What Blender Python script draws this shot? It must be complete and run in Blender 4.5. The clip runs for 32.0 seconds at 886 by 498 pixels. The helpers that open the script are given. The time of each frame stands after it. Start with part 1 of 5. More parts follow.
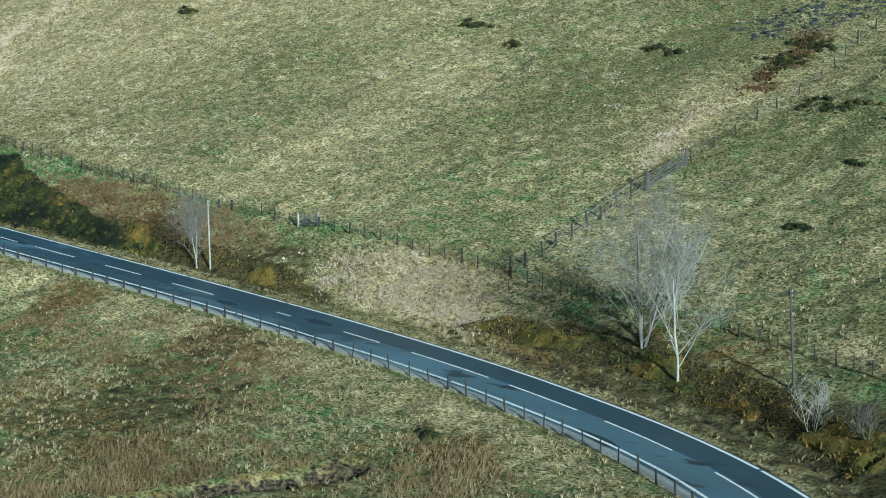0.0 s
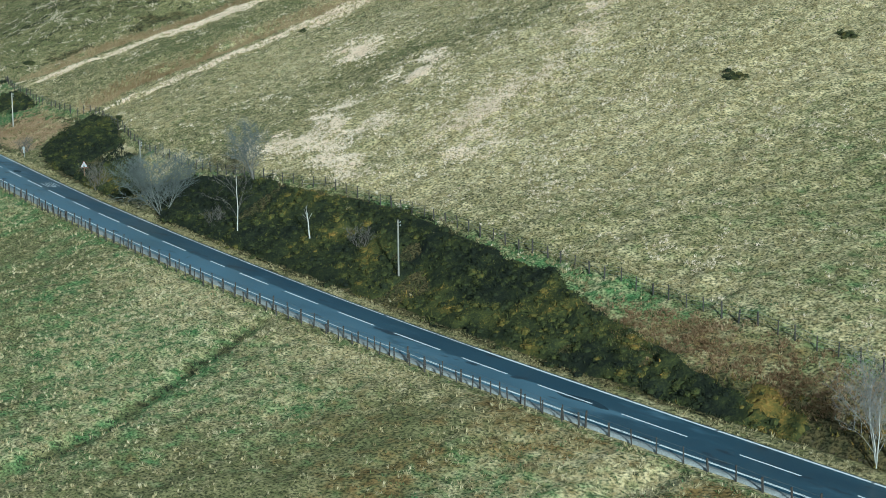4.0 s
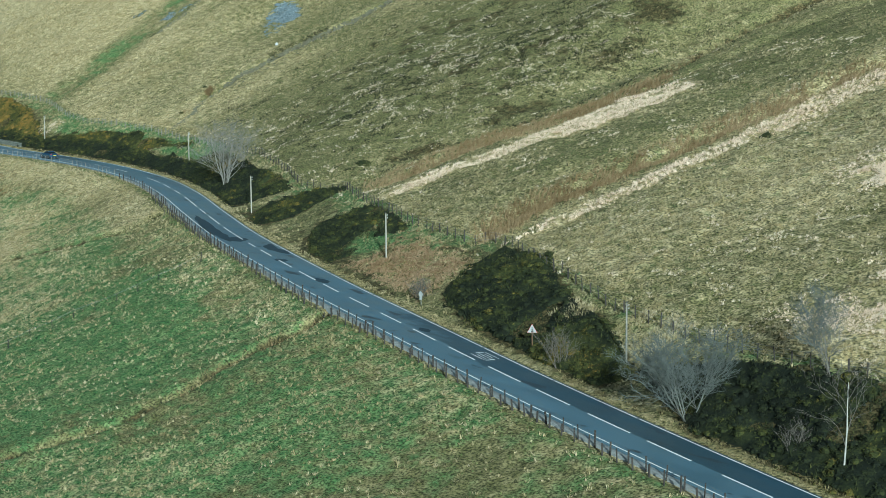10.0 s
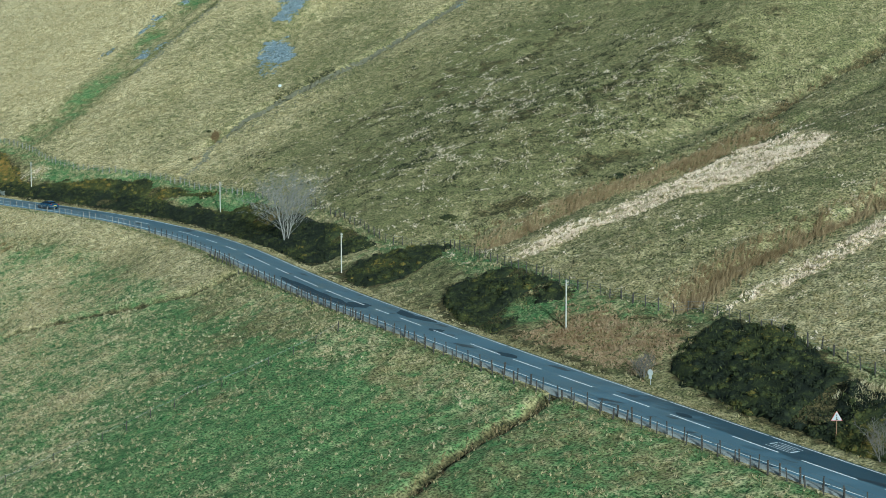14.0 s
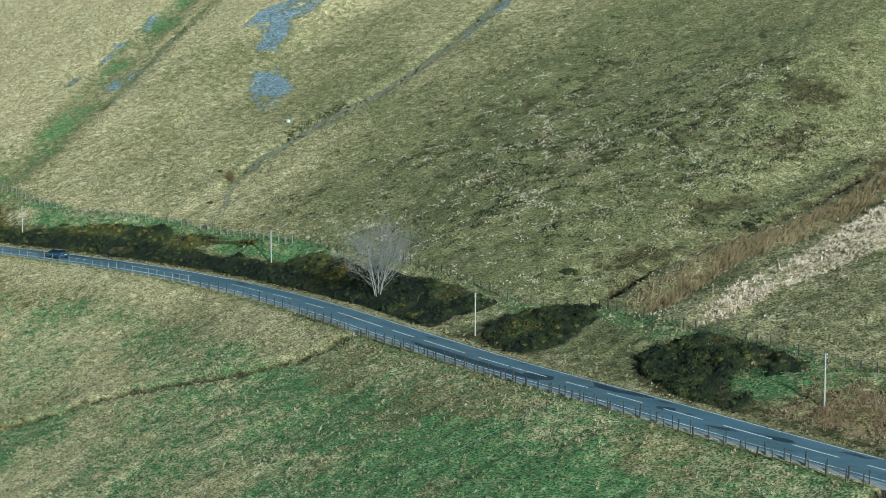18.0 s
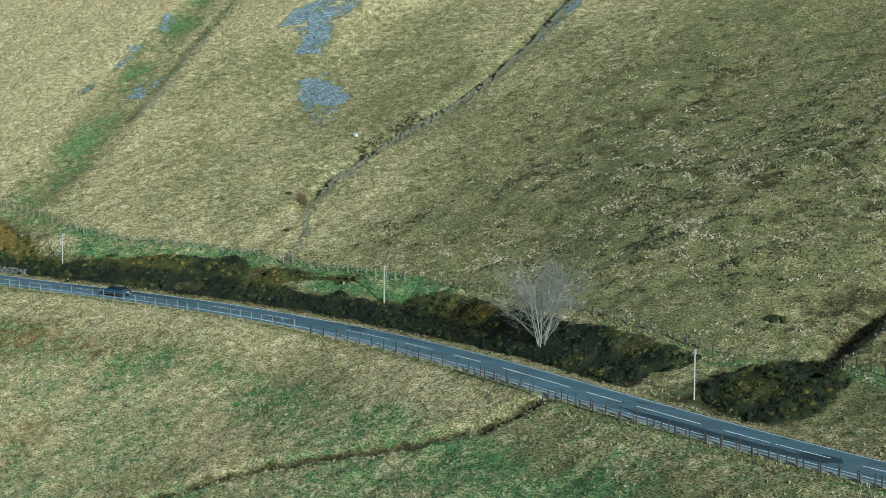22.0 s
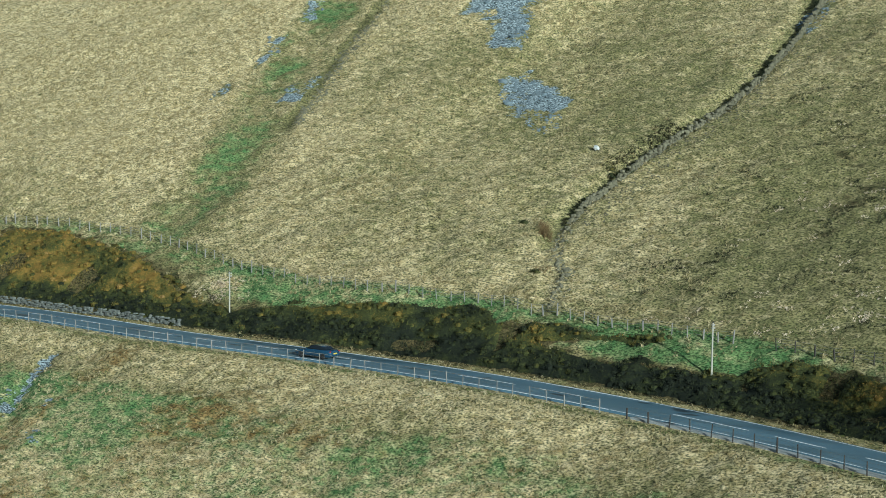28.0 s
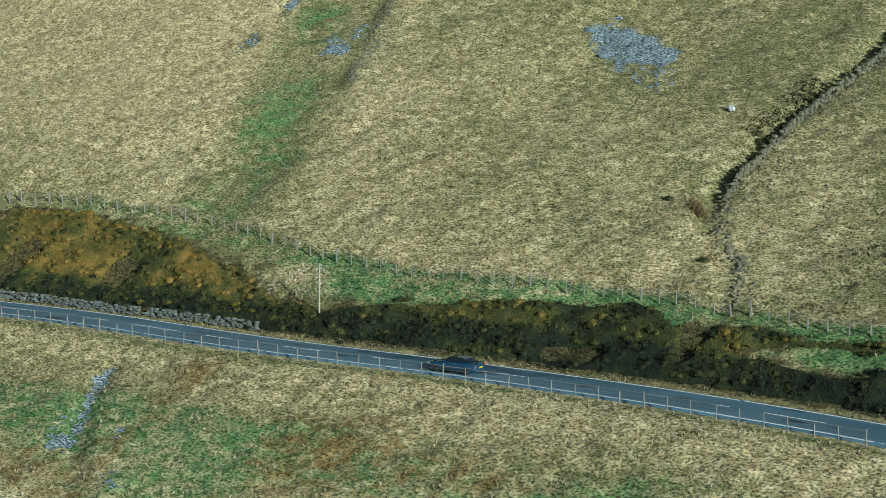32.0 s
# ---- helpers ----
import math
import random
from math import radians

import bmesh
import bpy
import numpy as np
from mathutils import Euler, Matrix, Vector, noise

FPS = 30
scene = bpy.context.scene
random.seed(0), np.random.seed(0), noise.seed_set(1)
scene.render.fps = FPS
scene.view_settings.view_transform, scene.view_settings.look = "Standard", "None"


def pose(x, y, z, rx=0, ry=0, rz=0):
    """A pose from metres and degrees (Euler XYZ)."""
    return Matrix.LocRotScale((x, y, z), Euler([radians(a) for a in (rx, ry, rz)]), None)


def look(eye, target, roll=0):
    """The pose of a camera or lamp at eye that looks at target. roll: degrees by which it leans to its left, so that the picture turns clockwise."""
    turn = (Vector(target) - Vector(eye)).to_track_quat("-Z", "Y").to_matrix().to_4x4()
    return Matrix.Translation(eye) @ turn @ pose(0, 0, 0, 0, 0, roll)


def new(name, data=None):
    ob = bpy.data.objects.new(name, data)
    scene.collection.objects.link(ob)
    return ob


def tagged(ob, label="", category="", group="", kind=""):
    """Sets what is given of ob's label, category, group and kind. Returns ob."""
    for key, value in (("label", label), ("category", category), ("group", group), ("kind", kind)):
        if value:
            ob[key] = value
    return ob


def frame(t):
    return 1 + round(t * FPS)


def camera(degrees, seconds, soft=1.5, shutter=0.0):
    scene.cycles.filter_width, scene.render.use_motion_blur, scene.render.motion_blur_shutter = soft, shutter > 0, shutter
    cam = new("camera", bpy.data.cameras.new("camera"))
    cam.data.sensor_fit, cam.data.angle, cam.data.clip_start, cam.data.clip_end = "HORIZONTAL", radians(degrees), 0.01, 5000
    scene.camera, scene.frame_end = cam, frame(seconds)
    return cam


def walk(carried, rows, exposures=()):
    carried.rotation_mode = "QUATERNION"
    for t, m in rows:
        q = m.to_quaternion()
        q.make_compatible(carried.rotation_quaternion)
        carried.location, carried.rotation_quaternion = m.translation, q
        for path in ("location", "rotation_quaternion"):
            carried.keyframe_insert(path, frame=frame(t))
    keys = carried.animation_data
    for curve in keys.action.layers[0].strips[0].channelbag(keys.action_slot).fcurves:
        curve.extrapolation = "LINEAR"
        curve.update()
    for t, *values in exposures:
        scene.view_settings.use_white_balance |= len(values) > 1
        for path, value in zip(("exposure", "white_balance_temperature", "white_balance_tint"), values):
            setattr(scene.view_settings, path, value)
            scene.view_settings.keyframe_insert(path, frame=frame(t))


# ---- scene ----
cam = camera(26.3, 32.0, soft=0.65)


def flown(x, y, z, turn, down, lean):
    """The flying camera's pose: turn is counted from the -x axis towards +y, down below the horizon."""
    return pose(x, y, z, 90 - down, 0, 90 - turn) @ pose(0, 0, 0, 0, 0, lean)


PATH = [
    (0.0, 91.41, -167.02, 26.73, 51.289, 10.116, -1.053),
    (0.5, 83.49, -163.23, 26.57, 50.171, 10.004, -0.977),
    (1.0, 75.42, -159.67, 26.60, 49.132, 9.885, -0.857),
    (1.5, 67.43, -156.60, 26.99, 47.951, 9.818, -0.706),
    (2.0, 59.46, -154.01, 27.42, 46.792, 9.823, -0.648),
    (2.5, 51.61, -151.78, 27.93, 45.769, 9.814, -0.637),
    (3.0, 44.32, -149.99, 28.33, 44.678, 9.729, -0.668),
    (3.5, 37.61, -148.38, 28.56, 43.753, 9.603, -0.583),
    (4.0, 31.31, -146.92, 28.59, 42.916, 9.318, -0.520),
    (4.5, 25.19, -145.50, 28.45, 42.182, 8.953, -0.424),
    (6.5, 0.46, -138.57, 28.01, 39.496, 7.726, -0.343),
    (7.0, -5.91, -136.85, 28.37, 39.003, 7.681, -0.334),
    (7.5, -12.15, -135.17, 28.61, 38.578, 7.627, -0.353),
    (8.0, -18.33, -133.66, 29.06, 38.220, 7.608, -0.431),
    (8.5, -24.53, -132.07, 29.37, 37.901, 7.527, -0.477),
    (9.0, -30.87, -130.49, 29.68, 37.666, 7.459, -0.503),
    (9.5, -37.26, -129.09, 29.82, 37.555, 7.365, -0.442),
    (10.0, -43.38, -127.70, 29.73, 37.507, 7.283, -0.375),
    (10.5, -49.22, -126.31, 29.73, 37.435, 7.152, -0.371),
    (11.0, -54.63, -125.74, 29.69, 37.511, 7.030, -0.443),
    (11.5, -59.79, -126.63, 29.86, 37.864, 6.939, -0.470),
    (12.0, -64.68, -128.99, 30.15, 38.538, 6.874, -0.446),
    (12.5, -69.17, -132.42, 30.48, 39.473, 6.795, -0.372),
    (13.0, -73.71, -136.54, 30.75, 40.717, 6.713, -0.274),
    (13.5, -78.75, -141.11, 31.02, 42.077, 6.507, -0.163),
    (15.5, -100.19, -156.19, 32.33, 46.497, 6.060, 0.130),
    (16.0, -106.39, -157.87, 32.56, 47.306, 5.972, 0.085),
    (16.5, -112.65, -159.00, 32.78, 48.139, 5.898, 0.022),
    (17.0, -119.05, -159.86, 33.32, 48.921, 5.854, 0.050),
    (17.5, -125.47, -160.62, 33.73, 49.662, 5.841, 0.068),
    (18.0, -131.86, -161.25, 34.28, 50.371, 5.862, 0.171),
    (18.5, -138.33, -161.79, 34.87, 51.044, 5.926, 0.190),
    (19.0, -144.72, -162.04, 35.32, 51.671, 6.023, 0.176),
    (19.5, -151.05, -161.91, 35.59, 52.287, 6.056, 0.249),
    (20.0, -157.46, -161.39, 35.67, 52.858, 5.966, 0.288),
    (20.5, -163.86, -160.49, 35.86, 53.407, 5.943, 0.316),
    (21.0, -170.32, -159.17, 36.14, 53.906, 6.012, 0.297),
    (21.5, -176.58, -157.58, 36.38, 54.311, 6.079, 0.258),
    (22.0, -182.66, -155.79, 36.50, 54.655, 6.121, 0.236),
    (22.5, -188.68, -153.78, 36.54, 54.938, 6.102, 0.266),
    (23.0, -194.53, -151.68, 36.56, 55.161, 6.044, 0.340),
    (23.5, -200.51, -149.41, 36.45, 55.392, 6.010, 0.419),
    (24.0, -206.39, -146.95, 36.19, 55.616, 5.989, 0.464),
    (24.5, -212.19, -144.32, 35.83, 55.752, 5.992, 0.475),
    (26.5, -233.11, -131.55, 33.38, 55.429, 5.679, 0.562),
    (27.0, -238.34, -127.93, 32.44, 55.287, 5.508, 0.658),
    (27.5, -243.54, -124.54, 31.73, 55.153, 5.379, 0.683),
    (28.0, -248.70, -121.35, 31.36, 55.118, 5.307, 0.764),
    (28.5, -254.10, -118.46, 31.19, 55.197, 5.407, 0.803),
    (29.0, -259.68, -116.08, 31.20, 55.491, 5.665, 0.778),
    (29.5, -265.34, -114.04, 31.21, 55.991, 5.828, 0.782),
    (30.0, -270.99, -112.30, 31.19, 56.616, 6.050, 0.752),
    (30.5, -276.56, -110.60, 31.10, 57.336, 6.229, 0.705),
    (31.0, -282.07, -108.92, 31.08, 58.146, 6.364, 0.634),
    (31.5, -287.33, -107.08, 30.94, 58.934, 6.515, 0.597),
    (32.0, -292.21, -105.05, 30.66, 59.687, 6.726, 0.644),
]
EXPOSURES = [(0, 0.34, 5050, -13), (4, 0.33, 5000, -12), (10, 0.38, 5130, -13), (13, 0.37, 5080, -12), (19, 0.36, 5020, -11), (21, 0.33, 5130, -10), (24, 0.36, 5290, -8), (27, 0.40, 5410, -7), (28, 0.34, 5410, -7), (30, 0.23, 5420, -7), (32, 0.22, 5390, -8)]
walk(cam, [(t, flown(*v)) for t, *v in PATH], EXPOSURES)

# ---- sky and sun ----
SUN_TURN, SUN_UP = -28.0, 18.0        # turn from +x towards +y, and height, in degrees
world = bpy.data.worlds.new("sky")
scene.world = world
world.use_nodes = True
wn, wl = world.node_tree.nodes, world.node_tree.links
sky = wn.new("ShaderNodeTexSky")
sky.sky_type, sky.sun_disc = "NISHITA", False
sky.sun_elevation, sky.sun_rotation = radians(SUN_UP), radians(90 - SUN_TURN)
sky.air_density, sky.dust_density = 1.0, 2.0
wl.new(sky.outputs[0], wn["Background"].inputs[0])
wn["Background"].inputs[1].default_value = 0.05
sun = new("sun", bpy.data.lights.new("sun", "SUN"))
sun.data.energy, sun.data.angle, sun.data.color = 5.0, radians(1.8), (1.0, 0.95, 0.86)
toward = Vector((math.cos(radians(SUN_TURN)) * math.cos(radians(SUN_UP)), math.sin(radians(SUN_TURN)) * math.cos(radians(SUN_UP)), math.sin(radians(SUN_UP))))
sun.matrix_world = look(toward * 50, (0, 0, 0))

# ---- the lie of the land ----
X0, DX = 53.333, 22.222
ROAD_Y = np.array([-80.48, -64.64, -55.34, -50.42, -47.68, -45.59, -43.05, -39.62, -35.56, -30.89, -25.62, -19.76, -13.59, -6.66, 1.56, 10.35, 19.08, 26.43, 29.93, 31.31, 31.02, 32.13, 31.32, 30.55, 29.79])
ROAD_Z = np.array([-9.31, -9.06, -8.81, -8.07, -7.06, -6.01, -5.04, -4.16, -3.25, -2.39, -1.61, -0.86, -0.24, 0.28, 0.33, 0.64, 1.11, 1.33, 1.78, 2.01, 2.28, 2.62, 2.78, 2.95, 3.12])
HALF = 3.2                           # half the width of the tarmac
HILL = ([-520, -460, -415, -385, -365, -329, -303, -283, -257, -235, -209, -167, -144, -105, -55, -8, 50], [.58, .57, .53, .46, .45, .44, .40, .30, .305, .32, .335, .37, .41, .40, .355, .33, .30])
FIELD = ([-500, -400, -350, -284, -240, -200, -150, -100, -70, -45, -25, 15, 60], [.42, .42, .46, .44, .44, .36, .33, .22, .21, .26, .14, .10, .10])


def along(knots, x):
    """A smooth curve through evenly spaced knots, straight beyond its ends."""
    n = len(knots)
    q = np.clip((X0 - np.asarray(x, float)) / DX, -40, n + 60)
    i = np.clip(np.floor(q).astype(int), 0, n - 2)
    u = q - i
    p = np.r_[2 * knots[0] - knots[1], knots, 2 * knots[-1] - knots[-2]]
    a, b, c, d = p[i], p[i + 1], p[i + 2], p[i + 3]
    cubic = 0.5 * (2 * b + (c - a) * u + (2 * a - 5 * b + 4 * c - d) * u * u + (3 * b - a - 3 * c + d) * u ** 3)
    straight = np.where(u < 0, b + (c - b) * u, c + (c - b) * (u - 1))
    return np.where((u < 0) | (u > 1), straight, cubic)


def road_slope(x):
    return along(ROAD_Y, np.asarray(x, float) + 0.5) - along(ROAD_Y, np.asarray(x, float) - 0.5)


def station(x, y):
    """The road's x beside a place, and how far the place lies off the centre line (uphill is positive)."""
    x, y = np.asarray(x, float), np.asarray(y, float)
    s = x.copy()
    for _ in range(5):
        m = road_slope(s)
        s = s + 0.7 * ((x - s) + (y - along(ROAD_Y, s)) * m) / (1 + m * m)
    m = road_slope(s)
    return s, ((y - along(ROAD_Y, s)) - m * (x - s)) / np.sqrt(1 + m * m)


def beside(s, d):
    """The place d metres off the centre line at the road's x = s."""
    m = road_slope(s)
    k = 1 / np.sqrt(1 + m * m)
    return s - m * k * d, along(ROAD_Y, s) + k * d


def lattice(ix, iy, seed):
    h = (ix.astype(np.int64) * 374761393 + iy.astype(np.int64) * 668265263 + seed * 1442695041) & 0x7FFFFFFF
    h = ((h ^ (h >> 13)) * 1274126177) & 0x7FFFFFFF
    return ((h ^ (h >> 16)) & 0xFFFF) / 65535.0


def rough(x, y, size, seed=0):
    """Smooth random relief from -1 to 1 with lumps of the given size."""
    u, v = np.asarray(x, float) / size, np.asarray(y, float) / size
    i, j = np.floor(u), np.floor(v)
    a, b = u - i, v - j
    a, b = a * a * (3 - 2 * a), b * b * (3 - 2 * b)
    low = lattice(i, j, seed) * (1 - a) + lattice(i + 1, j, seed) * a
    high = lattice(i, j + 1, seed) * (1 - a) + lattice(i + 1, j + 1, seed) * a
    return 2 * (low * (1 - b) + high * b) - 1


def step(a, b, x):
    t = np.clip((x - a) / (b - a), 0, 1)
    return t * t * (3 - 2 * t)


# watercourses and walls as (road x, metres off the road), with depth and half width
GULLIES = [
    ([(-199.5, -5), (-198, -15), (-195.5, -21), (-195.3, -28), (-197, -36), (-202, -60)], 1.0, 0.9),
    ([(-284.3, -5), (-286.2, -10.5), (-291, -16), (-299, -21.4), (-305, -25.5), (-314, -35), (-324, -44), (-340, -60)], 1.0, 0.9),
    ([(-99.7, -7), (-97, -12.3), (-93.7, -18.3), (-90, -26), (-89.5, -34), (-89, -55)], 0.55, 1.3),
    ([(-48, -7), (-50, -14), (-55, -22), (-62, -40)], 0.6, 1.5),
    ([(15, -18.5), (13, -22), (11.5, -26), (7, -34)], 1.7, 1.0),
    ([(-400.6, -8.5), (-398.8, -12.5), (-396.4, -17), (-392, -23)], 0.7, 1.2),
    ([(-270, 20.8), (-272.5, 30), (-271.5, 39), (-272, 54), (-273.5, 68), (-281.5, 81), (-286, 98), (-292, 150)], 1.5, 2.1),
    ([(-259, 20), (-261.5, 35), (-260.5, 47), (-262, 62), (-268, 80), (-274, 110)], 0.8, 2.2),
    ([(-210.5, 18), (-213, 25), (-213.6, 34), (-213, 44), (-213, 56), (-214, 70), (-218, 120)], 1.0, 2.0),
    ([(-360.3, 26), (-361.4, 29.5), (-361.9, 35), (-361.4, 41.5), (-360.8, 48), (-359.8, 54), (-358.7, 61), (-358.6, 68.5), (-360, 81), (-362.4, 96), (-366, 130)], 0.85, 1.2),
    ([(-411.5, 22), (-412.5, 29), (-415, 38), (-418.2, 48.5), (-422, 62), (-425, 76), (-429, 95)], 0.7, 4.0),
    ([(45, 6.2), (20, 6.0), (0, 5.7), (-60, 5.4)], 0.55, 0.6),
    ([(-412.6, 43), (-413.6, 49), (-414.7, 54.7), (-416.4, 61.6), (-417.4, 68.7), (-418.8, 77), (-421, 95)], 0.28, 0.7),
    ([(-273, 19), (-275, 30), (-275.5, 44), (-279, 56), (-282, 70), (-289, 84), (-296, 100)], 1.3, 6.5),
    ([(-352.9, 12), (-353.6, 14.5), (-354.6, 17.5), (-356, 20.8), (-358.4, 22.4), (-360.3, 25.5)], 0.35, 0.7),
]


def off_line(s, d, line):
    """How far (road x, offset) places lie from a line through such places."""
    best = np.full(np.shape(s), 1e9)
    for (a, b), (c, e) in zip(line, line[1:]):
        u = np.clip(((s - a) * (c - a) + (d - b) * (e - b)) / ((c - a) ** 2 + (e - b) ** 2), 0, 1)
        best = np.minimum(best, np.hypot(s - a - u * (c - a), d - b - u * (e - b)))
    return best


def inside(s, d, ring):
    """Which places lie in a ring of (road x, offset) corners."""
    s, d = np.asarray(s), np.asarray(d)
    found = np.zeros(s.shape, bool)
    for (a, b), (c, e) in zip(ring, ring[1:] + ring[:1]):
        found ^= ((b > d) != (e > d)) & (s < (c - a) * (d - b) / (e - b + 1e-9) + a)
    return found


def height(x, y, fine=True):
    """The ground's height."""
    s, d = station(x, y)
    z = along(ROAD_Z, s)
    up = np.interp(s, *HILL) * np.maximum(d - 4, 0)
    up = np.where(d > 120, np.interp(s, *HILL) * 116 + (np.minimum(d, 600) - 120) * 0.42, up)
    down = -np.interp(s, *FIELD) * np.clip(-d - 4.5, 0, 50) - 0.28 * np.clip(-d - 54.5, 0, 40)
    z = z + up + down
    z = z + 0.8 * step(7, 14, d)
    off = step(3.5, 8, np.abs(d))
    z = z + off * (rough(x, y, 31, 1) * 0.6 + rough(x, y, 11, 2) * 0.3)
    for line, deep, half in GULLIES:
        a, b = np.array(line).T
        near = (s > a.min() - 12) & (s < a.max() + 12) & (d > b.min() - 12) & (d < b.max() + 12)
        if near.any():
            far = off_line(s[near], d[near], line) if np.ndim(s) else off_line(s, d, line)
            cut = deep * np.exp(-(far / half) ** 2)
            if np.ndim(s):
                z[near] -= cut
            else:
                z = z - cut
    if fine:
        z = z + step(17, 26, d) * 0.15 * rough(np.asarray(x) * 0.24, y, 1.7, 9)
        z = z + off * (rough(x, y, 3.7, 3) * 0.16 + rough(x, y, 1.4, 4) * 0.17 + np.abs(rough(x, y, 2.3, 5)) * 0.2)
    return z - 0.16 * np.where(d > 0, 1 - step(3.3, 4.0, d), 1 - step(4.3, 5.2, -d))

# ---- materials ----
def shader(name):
    m = bpy.data.materials.new(name)
    m.use_nodes = True
    return m, m.node_tree, m.node_tree.nodes["Principled BSDF"]


def noise_node(tree, size, detail=3.0, stretch=None):
    """A noise texture with lumps of the given size in metres."""
    at = tree.nodes.new("ShaderNodeTexCoord").outputs["Object"]
    if stretch:
        mapping = tree.nodes.new("ShaderNodeMapping")
        mapping.inputs["Scale"].default_value = stretch
        tree.links.new(at, mapping.inputs[0])
        at = mapping.outputs[0]
    n = tree.nodes.new("ShaderNodeTexNoise")
    n.inputs["Scale"].default_value, n.inputs["Detail"].default_value = 1.0 / size, detail
    tree.links.new(at, n.inputs["Vector"])
    return n.outputs[0]


def ramp(tree, value, low, high):
    r = tree.nodes.new("ShaderNodeMapRange")
    r.inputs[1].default_value, r.inputs[2].default_value = low, high
    tree.links.new(value, r.inputs[0])
    return r.outputs[0]


def blend(tree, factor, a, b):
    """Mix of two colours, each a tuple or a socket."""
    mix = tree.nodes.new("ShaderNodeMix")
    mix.data_type = "RGBA"
    for socket, v in ((mix.inputs[0], factor), (mix.inputs[6], a), (mix.inputs[7], b)):
        if isinstance(v, tuple):
            socket.default_value = (*v, 1)
        elif isinstance(v, (int, float)):
            socket.default_value = v
        else:
            tree.links.new(v, socket)
    return mix.outputs[2]


def sums(tree, op, a, b):
    n = tree.nodes.new("ShaderNodeMath")
    n.operation, n.use_clamp = op, True
    for socket, v in zip(n.inputs, (a, b)):
        if isinstance(v, (int, float)):
            socket.default_value = v
        else:
            tree.links.new(v, socket)
    return n.outputs[0]


def field(tree, name):
    n = tree.nodes.new("ShaderNodeAttribute")
    n.attribute_name = name
    return n.outputs["Fac"]


def bump(tree, bsdf, value, strength, depth):
    b = tree.nodes.new("ShaderNodeBump")
    b.inputs["Strength"].default_value, b.inputs["Distance"].default_value = strength, depth
    tree.links.new(value, b.inputs["Height"])
    tree.links.new(b.outputs[0], bsdf.inputs["Normal"])


def plain(name, colour, rough_=0.8, metal=0.0, vary=0.25, size=0.3, by_piece=False):
    """A surface of one colour with wear at two scales."""
    m, tree, b = shader(name)
    dark, light = tuple(c * (1 - vary) for c in colour), tuple(min(1, c * (1 + vary)) for c in colour)
    c = blend(tree, ramp(tree, noise_node(tree, size), 0.3, 0.7), dark, light)
    c = blend(tree, ramp(tree, noise_node(tree, size * 9), 0.35, 0.65), c, tuple(k * (1 - vary * 0.7) for k in colour)) if not by_piece else c
    if by_piece:
        info = tree.nodes.new("ShaderNodeObjectInfo")
        c = blend(tree, ramp(tree, info.outputs["Random"], -0.3, 1.5), c, dark)
    tree.links.new(c, b.inputs["Base Color"])
    b.inputs["Roughness"].default_value, b.inputs["Metallic"].default_value = rough_, metal
    if metal < 0.5:
        bump(tree, b, noise_node(tree, size * 0.4), 0.3, size * 0.05)
    return m


def island_mix(name, colours, rough_=0.9, tone=None, share=0.55):
    """A leafy surface whose separate blades or sprigs vary between colours; tone names a field that shifts them."""
    m, tree, b = shader(name)
    geo_ = tree.nodes.new("ShaderNodeNewGeometry")
    r = tree.nodes.new("ShaderNodeValToRGB")
    r.color_ramp.elements[0].color, r.color_ramp.elements[1].color = (*colours[0], 1), (*colours[-1], 1)
    for i, c in enumerate(colours[1:-1]):
        r.color_ramp.elements.new((i + 1) / (len(colours) - 1)).color = (*c, 1)
    v = geo_.outputs["Random Per Island"]
    if tone:
        v = sums(tree, "ADD", sums(tree, "MULTIPLY", v, 1 - share), sums(tree, "MULTIPLY", field(tree, tone), share))
    tree.links.new(v, r.inputs[0])
    tree.links.new(r.outputs[0], b.inputs["Base Color"])
    b.inputs["Roughness"].default_value = rough_
    b.inputs["Specular IOR Level"].default_value = 0.15
    return m


